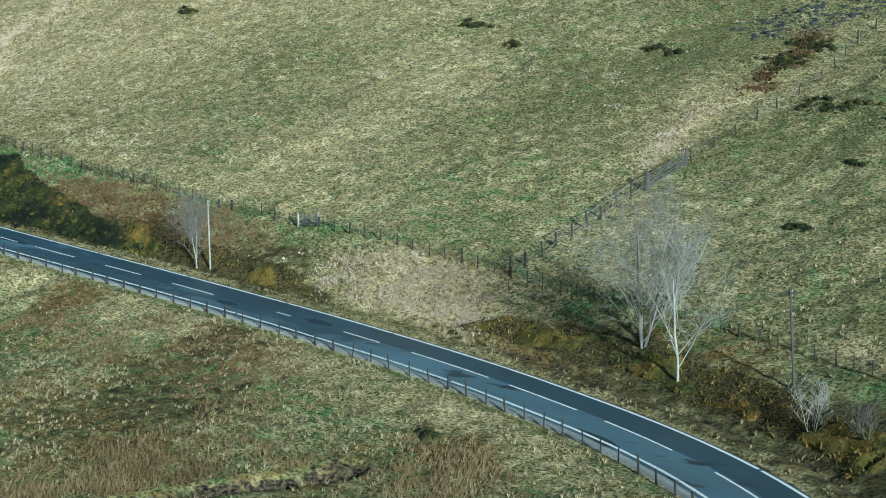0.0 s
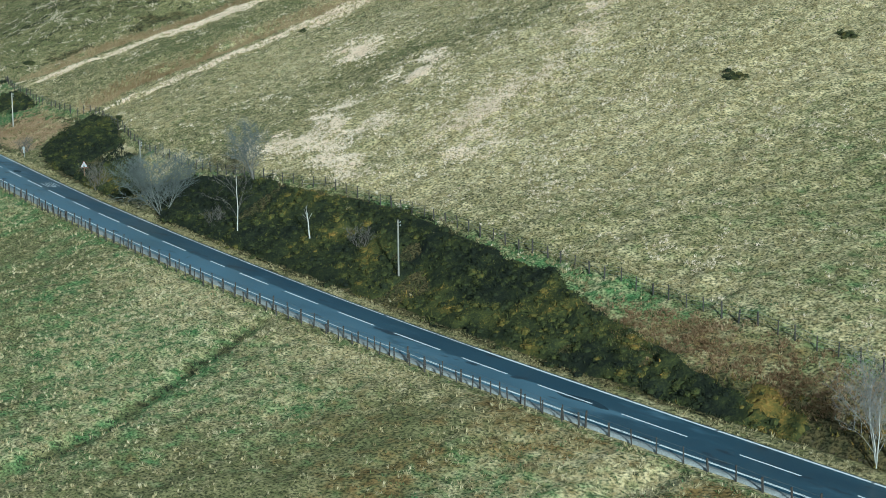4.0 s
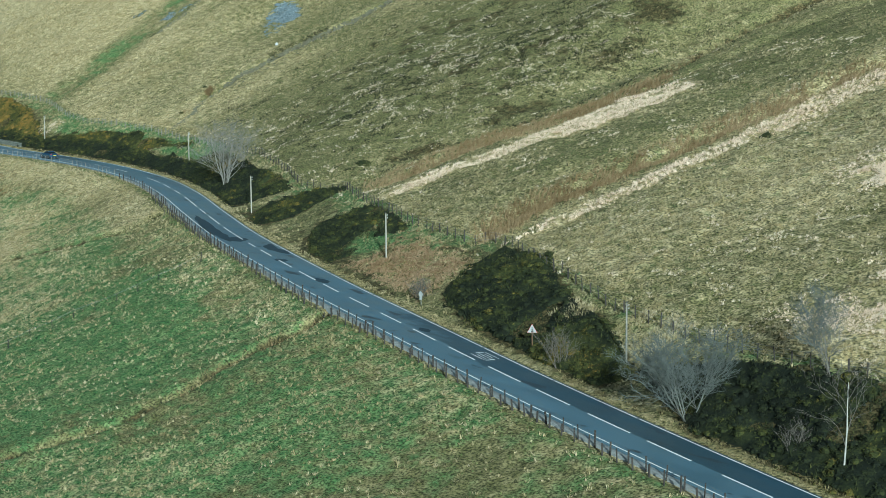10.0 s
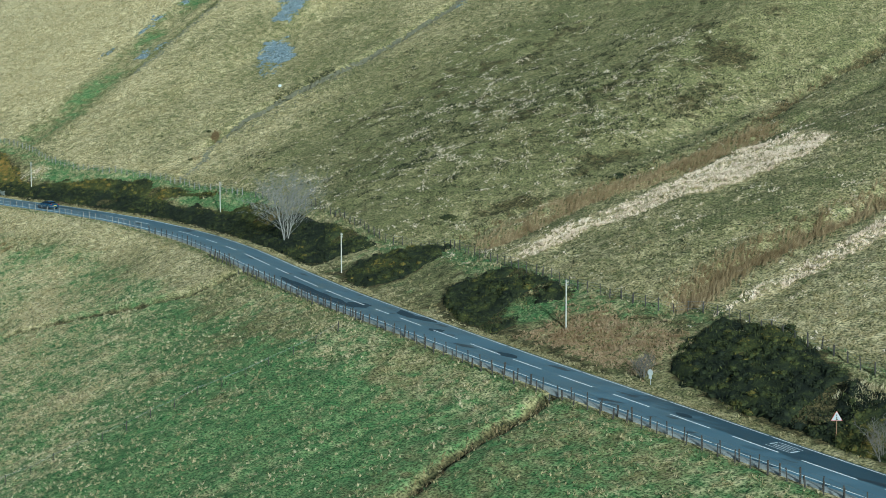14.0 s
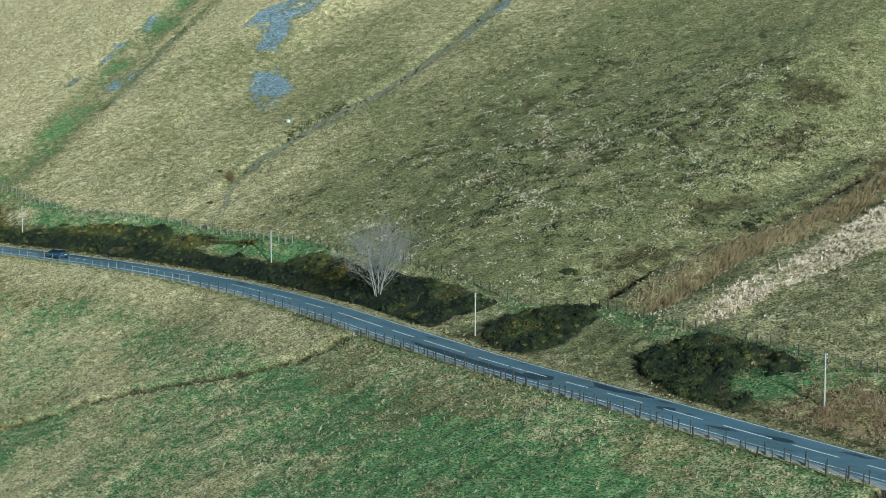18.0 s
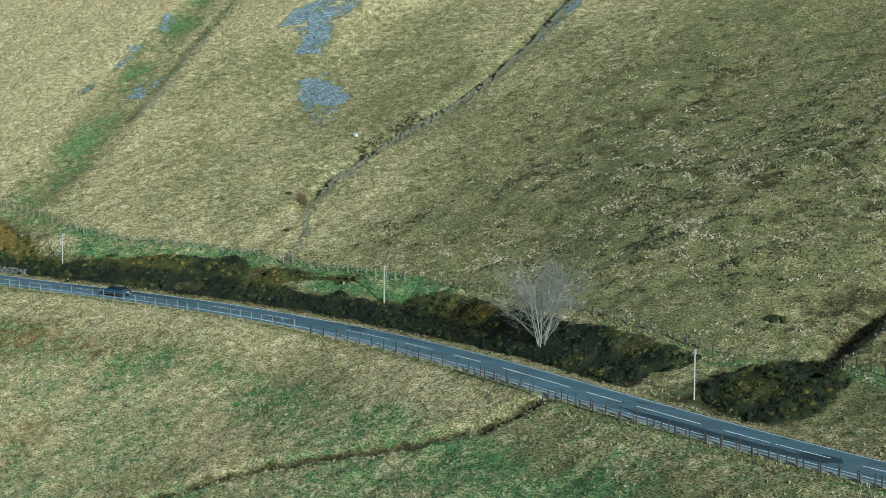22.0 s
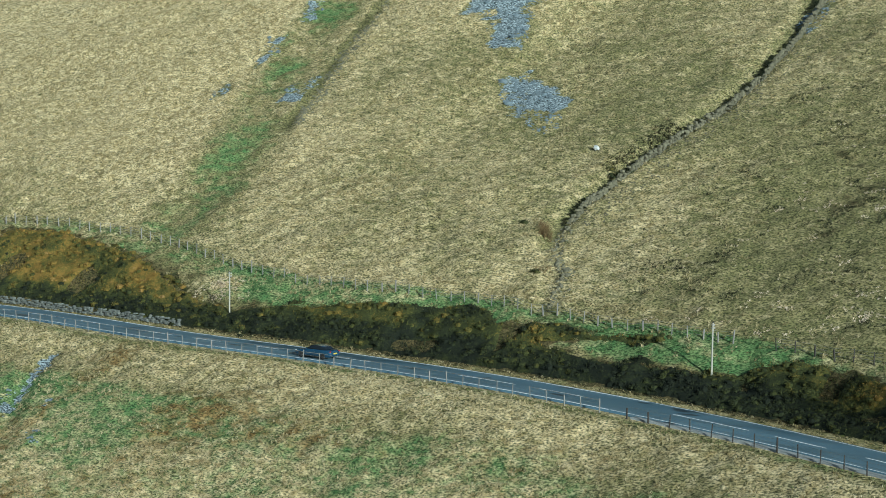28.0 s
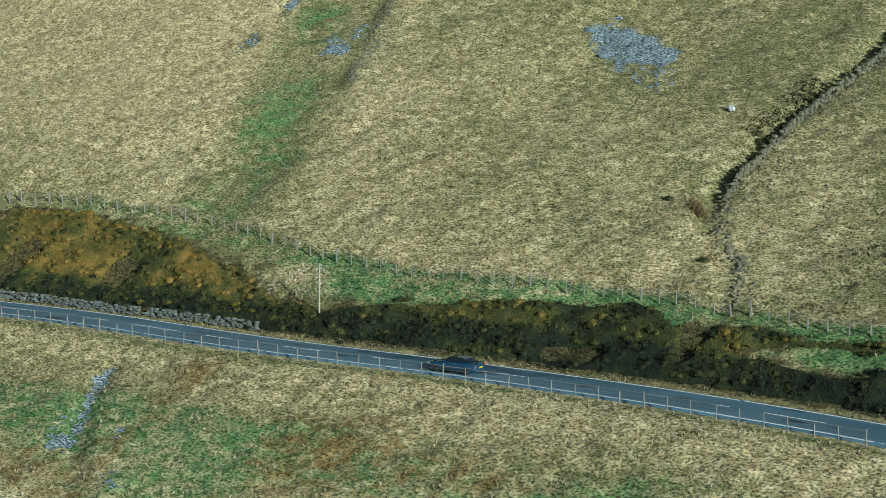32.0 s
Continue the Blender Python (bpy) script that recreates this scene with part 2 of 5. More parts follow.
def turf():
    m, tree, b = shader("turf")
    fine, mid, wide = noise_node(tree, 0.21, 4, (0.8, 1, 1)), noise_node(tree, 0.8, 6), noise_node(tree, 9, 3)
    streak = noise_node(tree, 0.26, 4, (0.5, 1, 1))
    olive = blend(tree, ramp(tree, mid, 0.34, 0.66), (0.116, 0.112, 0.048), (0.236, 0.212, 0.112))
    olive = blend(tree, ramp(tree, wide, 0.40, 0.7), olive, (0.132, 0.132, 0.060))
    green = blend(tree, ramp(tree, mid, 0.35, 0.65), (0.064, 0.132, 0.050), (0.150, 0.210, 0.090))
    straw = blend(tree, ramp(tree, mid, 0.35, 0.65), (0.25, 0.205, 0.105), (0.48, 0.41, 0.255))
    heath = blend(tree, ramp(tree, mid, 0.35, 0.65), (0.040, 0.040, 0.020), (0.100, 0.080, 0.038))
    rust = blend(tree, ramp(tree, mid, 0.35, 0.65), (0.105, 0.072, 0.028), (0.215, 0.152, 0.066))
    stone = blend(tree, ramp(tree, fine, 0.3, 0.7), (0.055, 0.072, 0.090), (0.26, 0.315, 0.365))
    # dark enough to carry shade under banks and the verge edge too
    earth = blend(tree, ramp(tree, fine, 0.3, 0.7), (0.022, 0.018, 0.014), (0.085, 0.066, 0.048))
    c = olive
    for name, colour, low, high in (("lush", green, 0.53, 0.70), ("dry", straw, 0.52, 0.76), ("rust", rust, 0.53, 0.70), ("heath", heath, 0.54, 0.69), ("stone", stone, 0.58, 0.64), ("earth", earth, 0.58, 0.64)):
        # the field decides how much of a patchy noise turns to this cover
        own = noise_node(tree, {"lush": 1.7, "dry": 1.1, "rust": 1.3, "heath": 1.4, "stone": 0.7, "earth": 0.8}[name], 4, (0.75, 1, 1))
        n = sums(tree, "ADD", sums(tree, "MULTIPLY", own, 0.62), sums(tree, "MULTIPLY", fine, 0.18))
        edge = sums(tree, "ADD", n, sums(tree, "MULTIPLY", field(tree, name), 0.45))
        amount = sums(tree, "MULTIPLY", ramp(tree, edge, low, high), ramp(tree, field(tree, name), 0.02, 0.12))
        c = blend(tree, amount, c, colour)
    # fine noise paints tussock tips light and the shade between them dark
    tussock_shading = sums(tree, "ADD", sums(tree, "MULTIPLY", fine, 0.85), sums(tree, "MULTIPLY", streak, 0.15))
    dark = blend(tree, ramp(tree, tussock_shading, 0.38, 0.59), (0.30, 0.33, 0.30), (1.52, 1.46, 1.36))
    mul = tree.nodes.new("ShaderNodeMix")
    mul.data_type, mul.blend_type = "RGBA", "MULTIPLY"
    mul.inputs[0].default_value = 1.0
    tree.links.new(c, mul.inputs[6])
    tree.links.new(dark, mul.inputs[7])
    tree.links.new(mul.outputs[2], b.inputs["Base Color"])
    b.inputs["Roughness"].default_value = 0.95
    b.inputs["Specular IOR Level"].default_value = 0.1
    bump(tree, b, sums(tree, "ADD", sums(tree, "MULTIPLY", fine, 0.5), sums(tree, "MULTIPLY", mid, 0.5)), 0.8, 0.14)
    return m


def tarmac():
    m, tree, b = shader("tarmac")
    patch, worn, blot, grit = noise_node(tree, 0.8, 4, (0.4, 1, 1)), noise_node(tree, 2.5, 4, (0.25, 1, 1)), noise_node(tree, 7, 4, (0.3, 1, 1)), noise_node(tree, 0.06, 2)
    old = blend(tree, ramp(tree, worn, 0.3, 0.7), (0.062, 0.118, 0.160), (0.112, 0.188, 0.245))
    fresh = blend(tree, ramp(tree, worn, 0.3, 0.7), (0.016, 0.042, 0.064), (0.036, 0.076, 0.106))
    lane = sums(tree, "ADD", field(tree, "fresh"), sums(tree, "MULTIPLY", sums(tree, "SUBTRACT", sums(tree, "ADD", sums(tree, "MULTIPLY", blot, 0.75), sums(tree, "MULTIPLY", patch, 0.25)), 0.30), 1.5))
    c = blend(tree, ramp(tree, lane, 0.52, 0.64), old, fresh)
    c = blend(tree, ramp(tree, noise_node(tree, 1.6, 5, (0.35, 1, 1)), 0.63, 0.67), c, (0.018, 0.030, 0.042))
    c = blend(tree, ramp(tree, grit, 0.45, 1.6), c, (0.12, 0.15, 0.17))
    tree.links.new(c, b.inputs["Base Color"])
    b.inputs["Roughness"].default_value = 0.5
    tree.links.new(ramp(tree, worn, -0.6, 2.2), b.inputs["Roughness"])
    bump(tree, b, grit, 0.4, 0.01)
    return m


def road_paint():
    m, tree, b = shader("road_paint")
    c = blend(tree, ramp(tree, noise_node(tree, 0.25, 5, (0.4, 1, 1)), 0.27, 0.36), (0.14, 0.16, 0.18), (0.82, 0.84, 0.84))
    tree.links.new(c, b.inputs["Base Color"])
    b.inputs["Roughness"].default_value = 0.6
    return m


NEW_TARMAC = plain("new_tarmac", (0.022, 0.044, 0.062), 0.6, vary=0.35, size=0.5)
TURF, TARMAC, PAINT = turf(), tarmac(), road_paint()
POST_WOOD = plain("dark_post_wood", (0.038, 0.032, 0.028), 0.85, by_piece=True)
GREY_WOOD = plain("weathered_wood", (0.21, 0.20, 0.185), 0.85, by_piece=True)
POLE_WOOD = plain("pale_pole_wood", (0.32, 0.305, 0.265), 0.8, vary=0.18)
DARK_POLE = plain("tarred_pole_wood", (0.07, 0.065, 0.055), 0.8)
WIRE = plain("galvanised_wire", (0.30, 0.31, 0.32), 0.5, 0.7)
STEEL = plain("galvanised_steel", (0.42, 0.43, 0.44), 0.45, 0.8)
BIRCH = plain("birch_bark", (0.38, 0.37, 0.34), 0.8, vary=0.35, size=0.25)
BARK = plain("grey_bark", (0.17, 0.155, 0.135), 0.9, vary=0.35, size=0.2)
TWIG = plain("twigs", (0.115, 0.102, 0.088), 0.9)
PALE_TWIG = plain("pale_twigs", (0.34, 0.33, 0.30), 0.9)
BLUE_TWIG = plain("grey_twigs", (0.105, 0.118, 0.116), 0.9)
STONE = plain("wall_stone", (0.145, 0.155, 0.14), 0.9, vary=0.55, size=0.15, by_piece=True)
ROCK = plain("scree_rock", (0.14, 0.178, 0.205), 0.85, vary=0.4, size=0.2)
DARK_ROCK = plain("dark_scree_rock", (0.038, 0.046, 0.052), 0.8, vary=0.5, size=0.2)
GORSE = island_mix("gorse", [(0.010, 0.013, 0.008), (0.021, 0.027, 0.012), (0.043, 0.047, 0.017), (0.125, 0.098, 0.027), (0.205, 0.130, 0.036)], 0.85, "tone", 0.72)
STRAW = island_mix("straw_grass", [(0.17, 0.140, 0.060), (0.36, 0.300, 0.160), (0.62, 0.54, 0.38)], 0.9, "tone")
GREEN = island_mix("green_grass", [(0.058, 0.092, 0.030), (0.130, 0.148, 0.054), (0.28, 0.245, 0.115)], 0.9, "tone")
BLEACHED = island_mix("bleached_grass", [(0.45, 0.36, 0.27), (0.70, 0.58, 0.45), (0.82, 0.72, 0.60)], 0.9, "tone")
STRIP = island_mix("bleached_strip", [(0.50, 0.385, 0.285), (0.78, 0.62, 0.48), (0.88, 0.76, 0.64)], 0.9, "tone")
# heather colour, also used for dark tufts that stand in for shade
HEATHER_AND_SHADE = island_mix("heather", [(0.018, 0.022, 0.013), (0.038, 0.042, 0.022), (0.085, 0.072, 0.038)], 0.9, "tone")
GRAVEL = plain("pale_gravel", (0.33, 0.34, 0.33), 0.95, vary=0.35, size=0.12)
WATER, tree_, bs_ = shader("peaty_water")
bs_.inputs["Base Color"].default_value, bs_.inputs["Roughness"].default_value = (0.010, 0.009, 0.007, 1), 0.12
bump(tree_, bs_, noise_node(tree_, 0.5, 3), 0.3, 0.02)
LAWN = island_mix("lush_grass", [(0.045, 0.094, 0.036), (0.088, 0.140, 0.058), (0.185, 0.210, 0.105)], 0.9, "tone")
BRACKEN = island_mix("dead_bracken", [(0.115, 0.070, 0.032), (0.245, 0.160, 0.086), (0.42, 0.31, 0.20)], 0.9, "tone")
RUSH = island_mix("brown_rushes", [(0.085, 0.058, 0.026), (0.21, 0.146, 0.074), (0.42, 0.32, 0.19)], 0.9, "tone")
WHITE = plain("white_sheeting", (0.52, 0.54, 0.54), 0.5, vary=0.1)
BLACK = plain("black_marking", (0.02, 0.02, 0.02), 0.6)
GREY_PLATE = plain("grey_plate", (0.38, 0.39, 0.38), 0.6)
# white sheeting made grey: the sign's shade is put into its colour
SIGN_FACE = plain("shaded_sign_face", (0.27, 0.29, 0.30), 0.5, vary=0.12)
RED = plain("red_sheeting", (0.45, 0.04, 0.04), 0.5)

# ---- building helpers ----
rng = np.random.default_rng(7)


def solid(name, V, faces, mat, smooth=False, fields=None):
    """A mesh from arrays of corners and of equal-sided faces."""
    V, faces = np.asarray(V, np.float32), np.asarray(faces, np.int32)
    me = bpy.data.meshes.new(name)
    k = faces.shape[1]
    me.vertices.add(len(V))
    me.vertices.foreach_set("co", V.ravel())
    me.loops.add(faces.size)
    me.loops.foreach_set("vertex_index", faces.ravel())
    me.polygons.add(len(faces))
    me.polygons.foreach_set("loop_start", np.arange(0, faces.size, k, dtype=np.int32))
    me.polygons.foreach_set("loop_total", np.full(len(faces), k, np.int32))
    me.polygons.foreach_set("use_smooth", np.full(len(faces), smooth))
    me.update(calc_edges=True)
    for key, values in (fields or {}).items():
        me.attributes.new(key, "FLOAT", "POINT").data.foreach_set("value", np.asarray(values, np.float32).ravel())
    me.materials.append(mat)
    return me


def under(ob, parent):
    ob.parent = parent
    return ob


def part(name, bm, mat, parent, label=""):
    me = bpy.data.meshes.new(name)
    bm.to_mesh(me)
    bm.free()
    me.materials.append(mat)
    return tagged(under(new(name, me), parent), label)


def piece(name, me, parent, m=None, label=""):
    ob = under(new(name, me), parent)
    if m is not None:
        ob.matrix_basis = m
    return tagged(ob, label)


def box(bm, size, at=(0, 0, 0), turn=0, bevel=0.0):
    got = bmesh.ops.create_cube(bm, size=1, matrix=Matrix.Translation(at) @ Matrix.Rotation(turn, 4, "Z") @ Matrix.Diagonal((*size, 1)))
    if bevel:
        edges = list({e for v in got["verts"] for e in v.link_edges})
        bmesh.ops.bevel(bm, geom=edges, offset=bevel, segments=1, affect="EDGES")
    return bm


def grid_faces(nx, ny):
    i = np.arange(nx - 1)[:, None] * ny + np.arange(ny - 1)
    return np.stack([i, i + ny, i + ny + 1, i + 1], -1).reshape(-1, 4)


def tube(points, radii, sides=5):
    """Corners and faces of a tapering tube along points."""
    P, R = np.asarray(points, float), np.asarray(radii, float)
    T = np.gradient(P, axis=0)
    T /= np.linalg.norm(T, axis=1)[:, None] + 1e-9
    up = np.where(np.abs(T[:, 2:3]) > 0.9, np.array([[1.0, 0, 0]]), np.array([[0, 0, 1.0]]))
    A = np.cross(T, up)
    A /= np.linalg.norm(A, axis=1)[:, None] + 1e-9
    B = np.cross(T, A)
    w = np.arange(sides) * 2 * np.pi / sides
    V = P[:, None] + R[:, None, None] * (A[:, None] * np.cos(w)[None, :, None] + B[:, None] * np.sin(w)[None, :, None])
    i = np.arange(len(P) - 1)[:, None] * sides
    j = np.arange(sides)
    k = (j + 1) % sides
    return V.reshape(-1, 3), np.stack([i + j, i + k, i + sides + k, i + sides + j], -1).reshape(-1, 4)


def gather(shapes):
    V, F, n = [], [], 0
    for v, f in shapes:
        V.append(v)
        F.append(f + n)
        n += len(v)
    return np.concatenate(V), np.concatenate(F)


def ground_at(s, d):
    x, y = beside(s, d)
    return float(x), float(y), float(height(np.array([x]), np.array([y]))[0])


def scatter(name, template, faces, places, scale, tilt, tone, mat, label, category, lay=0.0):
    """ONE object of many small plants: the template set at each place, turned and scaled at random."""
    n = len(places)
    w = rng.uniform(0, 2 * np.pi, n)
    c, s_ = np.cos(w), np.sin(w)
    T = np.asarray(template, float)
    sx = np.broadcast_to(scale[0], n)[:, None]
    sz = np.broadcast_to(scale[1], n)[:, None]
    lx, ly, lz = T[None, :, 0] * sx, T[None, :, 1] * sx, T[None, :, 2] * sz
    V = np.stack([lx * c[:, None] - ly * s_[:, None], lx * s_[:, None] + ly * c[:, None], lz], -1)
    V[..., :2] += ((rng.normal(0, tilt, (n, 1, 2)) + np.array([lay, -0.25 * lay])) * lz[..., None])
    V += np.asarray(places)[:, None, :]
    F = (np.asarray(faces)[None] + (np.arange(n) * len(T))[:, None, None]).reshape(-1, len(faces[0]))
    me = solid(name, V.reshape(-1, 3), F, mat, False, {"tone": np.repeat(tone, len(T))})
    return tagged(new(name, me), label, category, kind="stuff")


def sown(count, s_range, d_range):
    s = rng.uniform(*s_range, count)
    d = rng.uniform(*d_range, count)
    return s, d


def planted(s, d):
    x, y = beside(s, d)
    return np.stack([x, y, height(x, y) - 0.03], -1)


# ---- covers: where grass is pale, lush, heathy, stony or bare ----
FENCE_S = [-520, -437, -425, -410, -395, -375, -360, -345, -325, -310, -280, -268, -250, -228, -215, -204, -190, -170, -150, -115, -75, -50, -8, 0, 28, 80]
FENCE_D = [17, 17, 17.6, 17, 14.8, 12.9, 13.7, 12.5, 12.7, 14.5, 14.5, 17.8, 15.8, 15.2, 15.5, 17.5, 15.3, 12.9, 13, 15.8, 14.4, 12.9, 13.8, 13.6, 14.5, 15]
PALE_STRIP = [(-247, 17.5), (-252, 25), (-253.5, 37), (-258, 53.7), (-257, 63), (-244, 60), (-237.5, 54), (-238.5, 43), (-242.6, 35), (-243.6, 26.6), (-244, 19)]
PALE_BANK = [(-204, 16), (-205.3, 22), (-205.9, 30), (-208, 48), (-210, 64), (-211, 76), (-201, 76), (-199, 68), (-202, 62), (-203, 53), (-203, 45), (-201.5, 30)]
SCREES = [[(-21.5, 63.5), (-19.5, 70), (-16, 76), (-11, 77), (-12, 70.5), (-14.5, 66.5), (-16.5, 63)], [(-389.8, 63), (-385.8, 66.3), (-377.2, 61.5), (-374.7, 58.6), (-375.9, 56.8), (-374, 52.3), (-374.2, 49.9), (-376.6, 51.8), (-382.1, 55.7)],
          [(-408.4, 74.6), (-408.3, 83.5), (-404, 92), (-400, 92), (-400.6, 79.9), (-399, 75.5), (-393.8, 70.5), (-400.3, 69.3), (-404, 74.6)],
          [(-417.2, 48.7), (-418.3, 53.3), (-416.1, 55.2), (-415.1, 52.4), (-415.4, 49.2)], [(-427.1, 68.8), (-429.8, 75.2), (-426.4, 76.4), (-425.1, 70.9)], [(-426, 55.8), (-428.2, 64.1), (-426.5, 66.5), (-425.7, 59.2)],
          [(-426.4, 47.5), (-427.6, 49.4), (-427.2, 52.3), (-424.9, 49.1)], [(-360, 81), (-362.5, 97), (-359, 97), (-357.5, 82)],
          [(-398.1, -18.8), (-398.6, -16.6), (-397.9, -15), (-395.4, -17.1), (-395, -19.2), (-396.2, -20.2)], [(-392.5, -17.2), (-392.5, -16.1), (-391.1, -17), (-391.1, -18)], [(-390, -22.4), (-389.8, -21.1), (-387.9, -22.3), (-387.6, -23.5), (-388.8, -23.6)], [(-400.8, -7.5), (-400.9, -11), (-399.6, -13.2), (-399, -12.5), (-399.9, -9)]]
GORSE_ZONES = [
    [(-160, 8.2), (-149, 12.5), (-137, 14), (-126, 14), (-118, 15.6), (-112, 15.6), (-103, 14.9), (-94.5, 14.3), (-87, 13.5), (-82, 13.6), (-78, 12), (-74, 10.8), (-69, 10.5), (-64.8, 9.5), (-58.8, 8), (-52, 7), (-46, 5.9), (-52, 4.6), (-70, 4.5), (-85, 4.5), (-106, 4.5), (-128, 4.5), (-146, 4.6)],
    [(-198, 7.4), (-200, 9.1), (-200.5, 11.5), (-202.5, 16.4), (-200.5, 17), (-193.5, 16.6), (-184, 14.3), (-181, 13.3), (-176, 12.2), (-170, 11.6), (-164, 9.8), (-159, 8), (-159, 4.7), (-171, 4.6), (-180, 4.8), (-187, 5.2), (-193, 6.2)],
    [(-244, 6.8), (-246, 9.1), (-245.6, 12), (-243, 15.4), (-236, 15.4), (-227, 14.6), (-225, 13.4), (-229.5, 11.4), (-231, 9.4), (-226, 7.4), (-226, 4.6), (-234, 4.7)],
    [(-275.5, 9), (-275.2, 12.2), (-274, 15.5), (-271, 17.8), (-265, 17), (-261.4, 14.4), (-259.6, 10.6), (-259.8, 7), (-262, 4.8), (-269, 4.8), (-273, 5.6)],
    [(-316, 4.4), (-318, 11), (-312, 12), (-300, 12.4), (-290, 13.4), (-280, 13), (-281.3, 10.4), (-283.6, 8.3), (-282, 4.6)],
    [(-440, 5.6), (-440, 16), (-424, 16.6), (-419, 15.4), (-410, 13.4), (-403, 11), (-395, 9), (-389, 8.4), (-385, 9.7), (-378.5, 10.2), (-372, 11), (-364, 12.6), (-359, 13), (-355.5, 10.8), (-352.5, 11.6), (-347, 11.7), (-342, 12), (-336, 11.8), (-338, 10.9), (-342, 10.6), (-350, 9), (-345.4, 7.9), (-339, 8.1), (-332.7, 8.1), (-327, 8.8), (-326, 10.6), (-323, 11.8), (-316, 12.4), (-312, 11), (-312, 4.4), (-340, 4.4), (-392, 4.6)],
    [(-64, 5), (-64, 8.4), (-45, 8.6), (-30, 7.4), (-20, 5.6), (-35, 4.9)],
    [(-8, 6.6), (-5, 9), (5, 10), (20, 10.6), (36, 10.4), (36, 7), (15, 7.2)],
]


WHITE_BANDS = [[(-117, 25), (-121, 31), (-124, 40), (-129, 49), (-136, 58), (-142, 70)], [(-151, 19), (-140, 22), (-126, 18)], [(-178, 45), (-172, 42), (-172, 50)], [(-150, 30), (-145, 25), (-135, 28)], [(-150, 44), (-148, 38), (-141, 36)]]


def covers(x, y):
    s, d = station(x, y)
    blot, wide, mid = rough(x, y, 14, 21), rough(x, y, 45, 22), rough(x, y, 5, 23)
    rail = np.interp(s, FENCE_S, FENCE_D)
    hill = step(0, 2, d - rail)
    fieldside = step(4, 6, -d)
    bank = (1 - hill) * step(3.4, 4.2, d)
    soft = lambda ring, w=1.5: inside(s + mid * w, d + blot * w, ring).astype(float)
    pale = np.maximum(soft(PALE_STRIP), soft(PALE_BANK))
    whitish = np.exp(-(((s + 124) / 26) ** 2 + ((d - 34) / 26) ** 2))
    # the s < -385 term puts part of that slope's bright light into straw
    dry = hill * np.clip(0.36 + 0.17 * step(-20, -60, s) * step(-230, -200, s) + 0.16 * wide + 0.20 * blot + 0.10 * mid + 0.45 * whitish + 0.45 * step(-385, -440, s) * step(18, 36, d), 0, 0.8)
    dry += hill * 0.12 * step(-300, -360, s)
    # heather patch, made darker to carry shade lying on this slope as well
    dark = hill * np.exp(-((s + 316) / 31) ** 4) * np.exp(-((d - 58) / 46) ** 4)
    dry = dry * (1 - 0.75 * dark)
    dry += fieldside * np.clip(0.32 + 0.26 * blot + 0.15 * wide + 0.14 * step(-290, -350, s) + 0.22 * np.exp(-((s + 255) / 22) ** 2) * step(8, 18, -d) + (0.25 - 0.2 * np.exp(-((s + 175) / 50) ** 4)) * (1 - step(5, 13, -d)), 0, 0.75)
    dry += 0.6 * np.exp(-(((s - 27) / 4) ** 2 + ((d - 16) / 1.8) ** 2)) + 0.35 * hill * np.exp(-((s + 13) / 5) ** 2) * np.exp(-((d - 45) / 9) ** 2)
    dry += fieldside * (0.2 * step(-235, -270, s) * step(12, 20, -d) + 0.22 * np.exp(-((s + 275) / 45) ** 2) * step(14, 24, -d) + 0.16 * step(-225, -250, s) * step(-420, -360, s))
    # extra straw here also carries brighter light on field and far slope
    dry += 0.22 * fieldside * step(-232, -262, s) * step(17, 27, -d) + 0.10 * hill * step(-405, -440, s)
    dry = np.maximum(dry, 0)
    dry = np.maximum(dry, pale)
    for line in WHITE_BANDS:
        dry = np.maximum(dry, 0.75 * hill * np.exp(-(off_line(s, d, line) / 3) ** 2))
    straw_bank = np.exp(-(((s + 12) / 13) ** 2)) * step(4.6, 7, d)
    dry = np.maximum(dry, bank * np.clip(0.30 + 0.2 * mid + 0.6 * straw_bank, 0, 1))
    lush = fieldside * np.clip(0.34 + 0.30 * blot + 0.12 * mid + 0.25 * np.exp(-((s + 160) / 85) ** 2) - (0.25 - 0.22 * np.exp(-((s + 175) / 50) ** 4)) * (1 - step(6, 16, -d)) - 0.15 * step(-60, 0, s), 0, 0.8)
    lush += hill * np.clip(0.06 + 0.22 * wide + 0.12 * step(-120, 0, s) - 0.12 * step(-330, -370, s), 0, 0.5)
    meadow = fieldside * step(-195, -215, s) * step(10, 15, -d) * np.clip(0.36 + 0.24 * rough(x, y, 12, 29) + 0.22 * rough(x, y, 3.5, 30) + 0.2 * mid, 0, 0.5)
    lush += meadow
    dry = dry * (1 - 0.9 * meadow)
    lush += 0.20 * fieldside * np.exp(-((s + 362) / 42) ** 4) * step(9, 16, -d) * (0.7 + 0.6 * mid)
    east = fieldside * step(-1.5, 1.5, s - np.interp(-d, [5, 10.5, 16, 21.4, 25.5, 35, 44, 60], [-284.3, -286.2, -291, -299, -305, -314, -324, -340])) * step(-215, -235, s)
    lush += 0.30 * east * (0.7 + 0.5 * rough(x, y, 4, 38))
    dry = dry * (1 - 0.35 * east)
    flush = hill * np.exp(-(off_line(s, d, GULLIES[10][0]) / 5.0) ** 4) * (0.75 + 0.5 * mid)
    lush += 0.5 * flush
    dry = dry * (1 - 0.85 * flush)
    lush += 0.5 * fieldside * np.exp(-(((s + 15) / 24) ** 2 + ((d + 13) / 4) ** 2)) + 0.30 * fieldside * step(-75, -45, s) * (0.6 + 0.8 * rough(x, y, 6, 34))
    lush += 0.10 * hill * step(-110, -50, s)
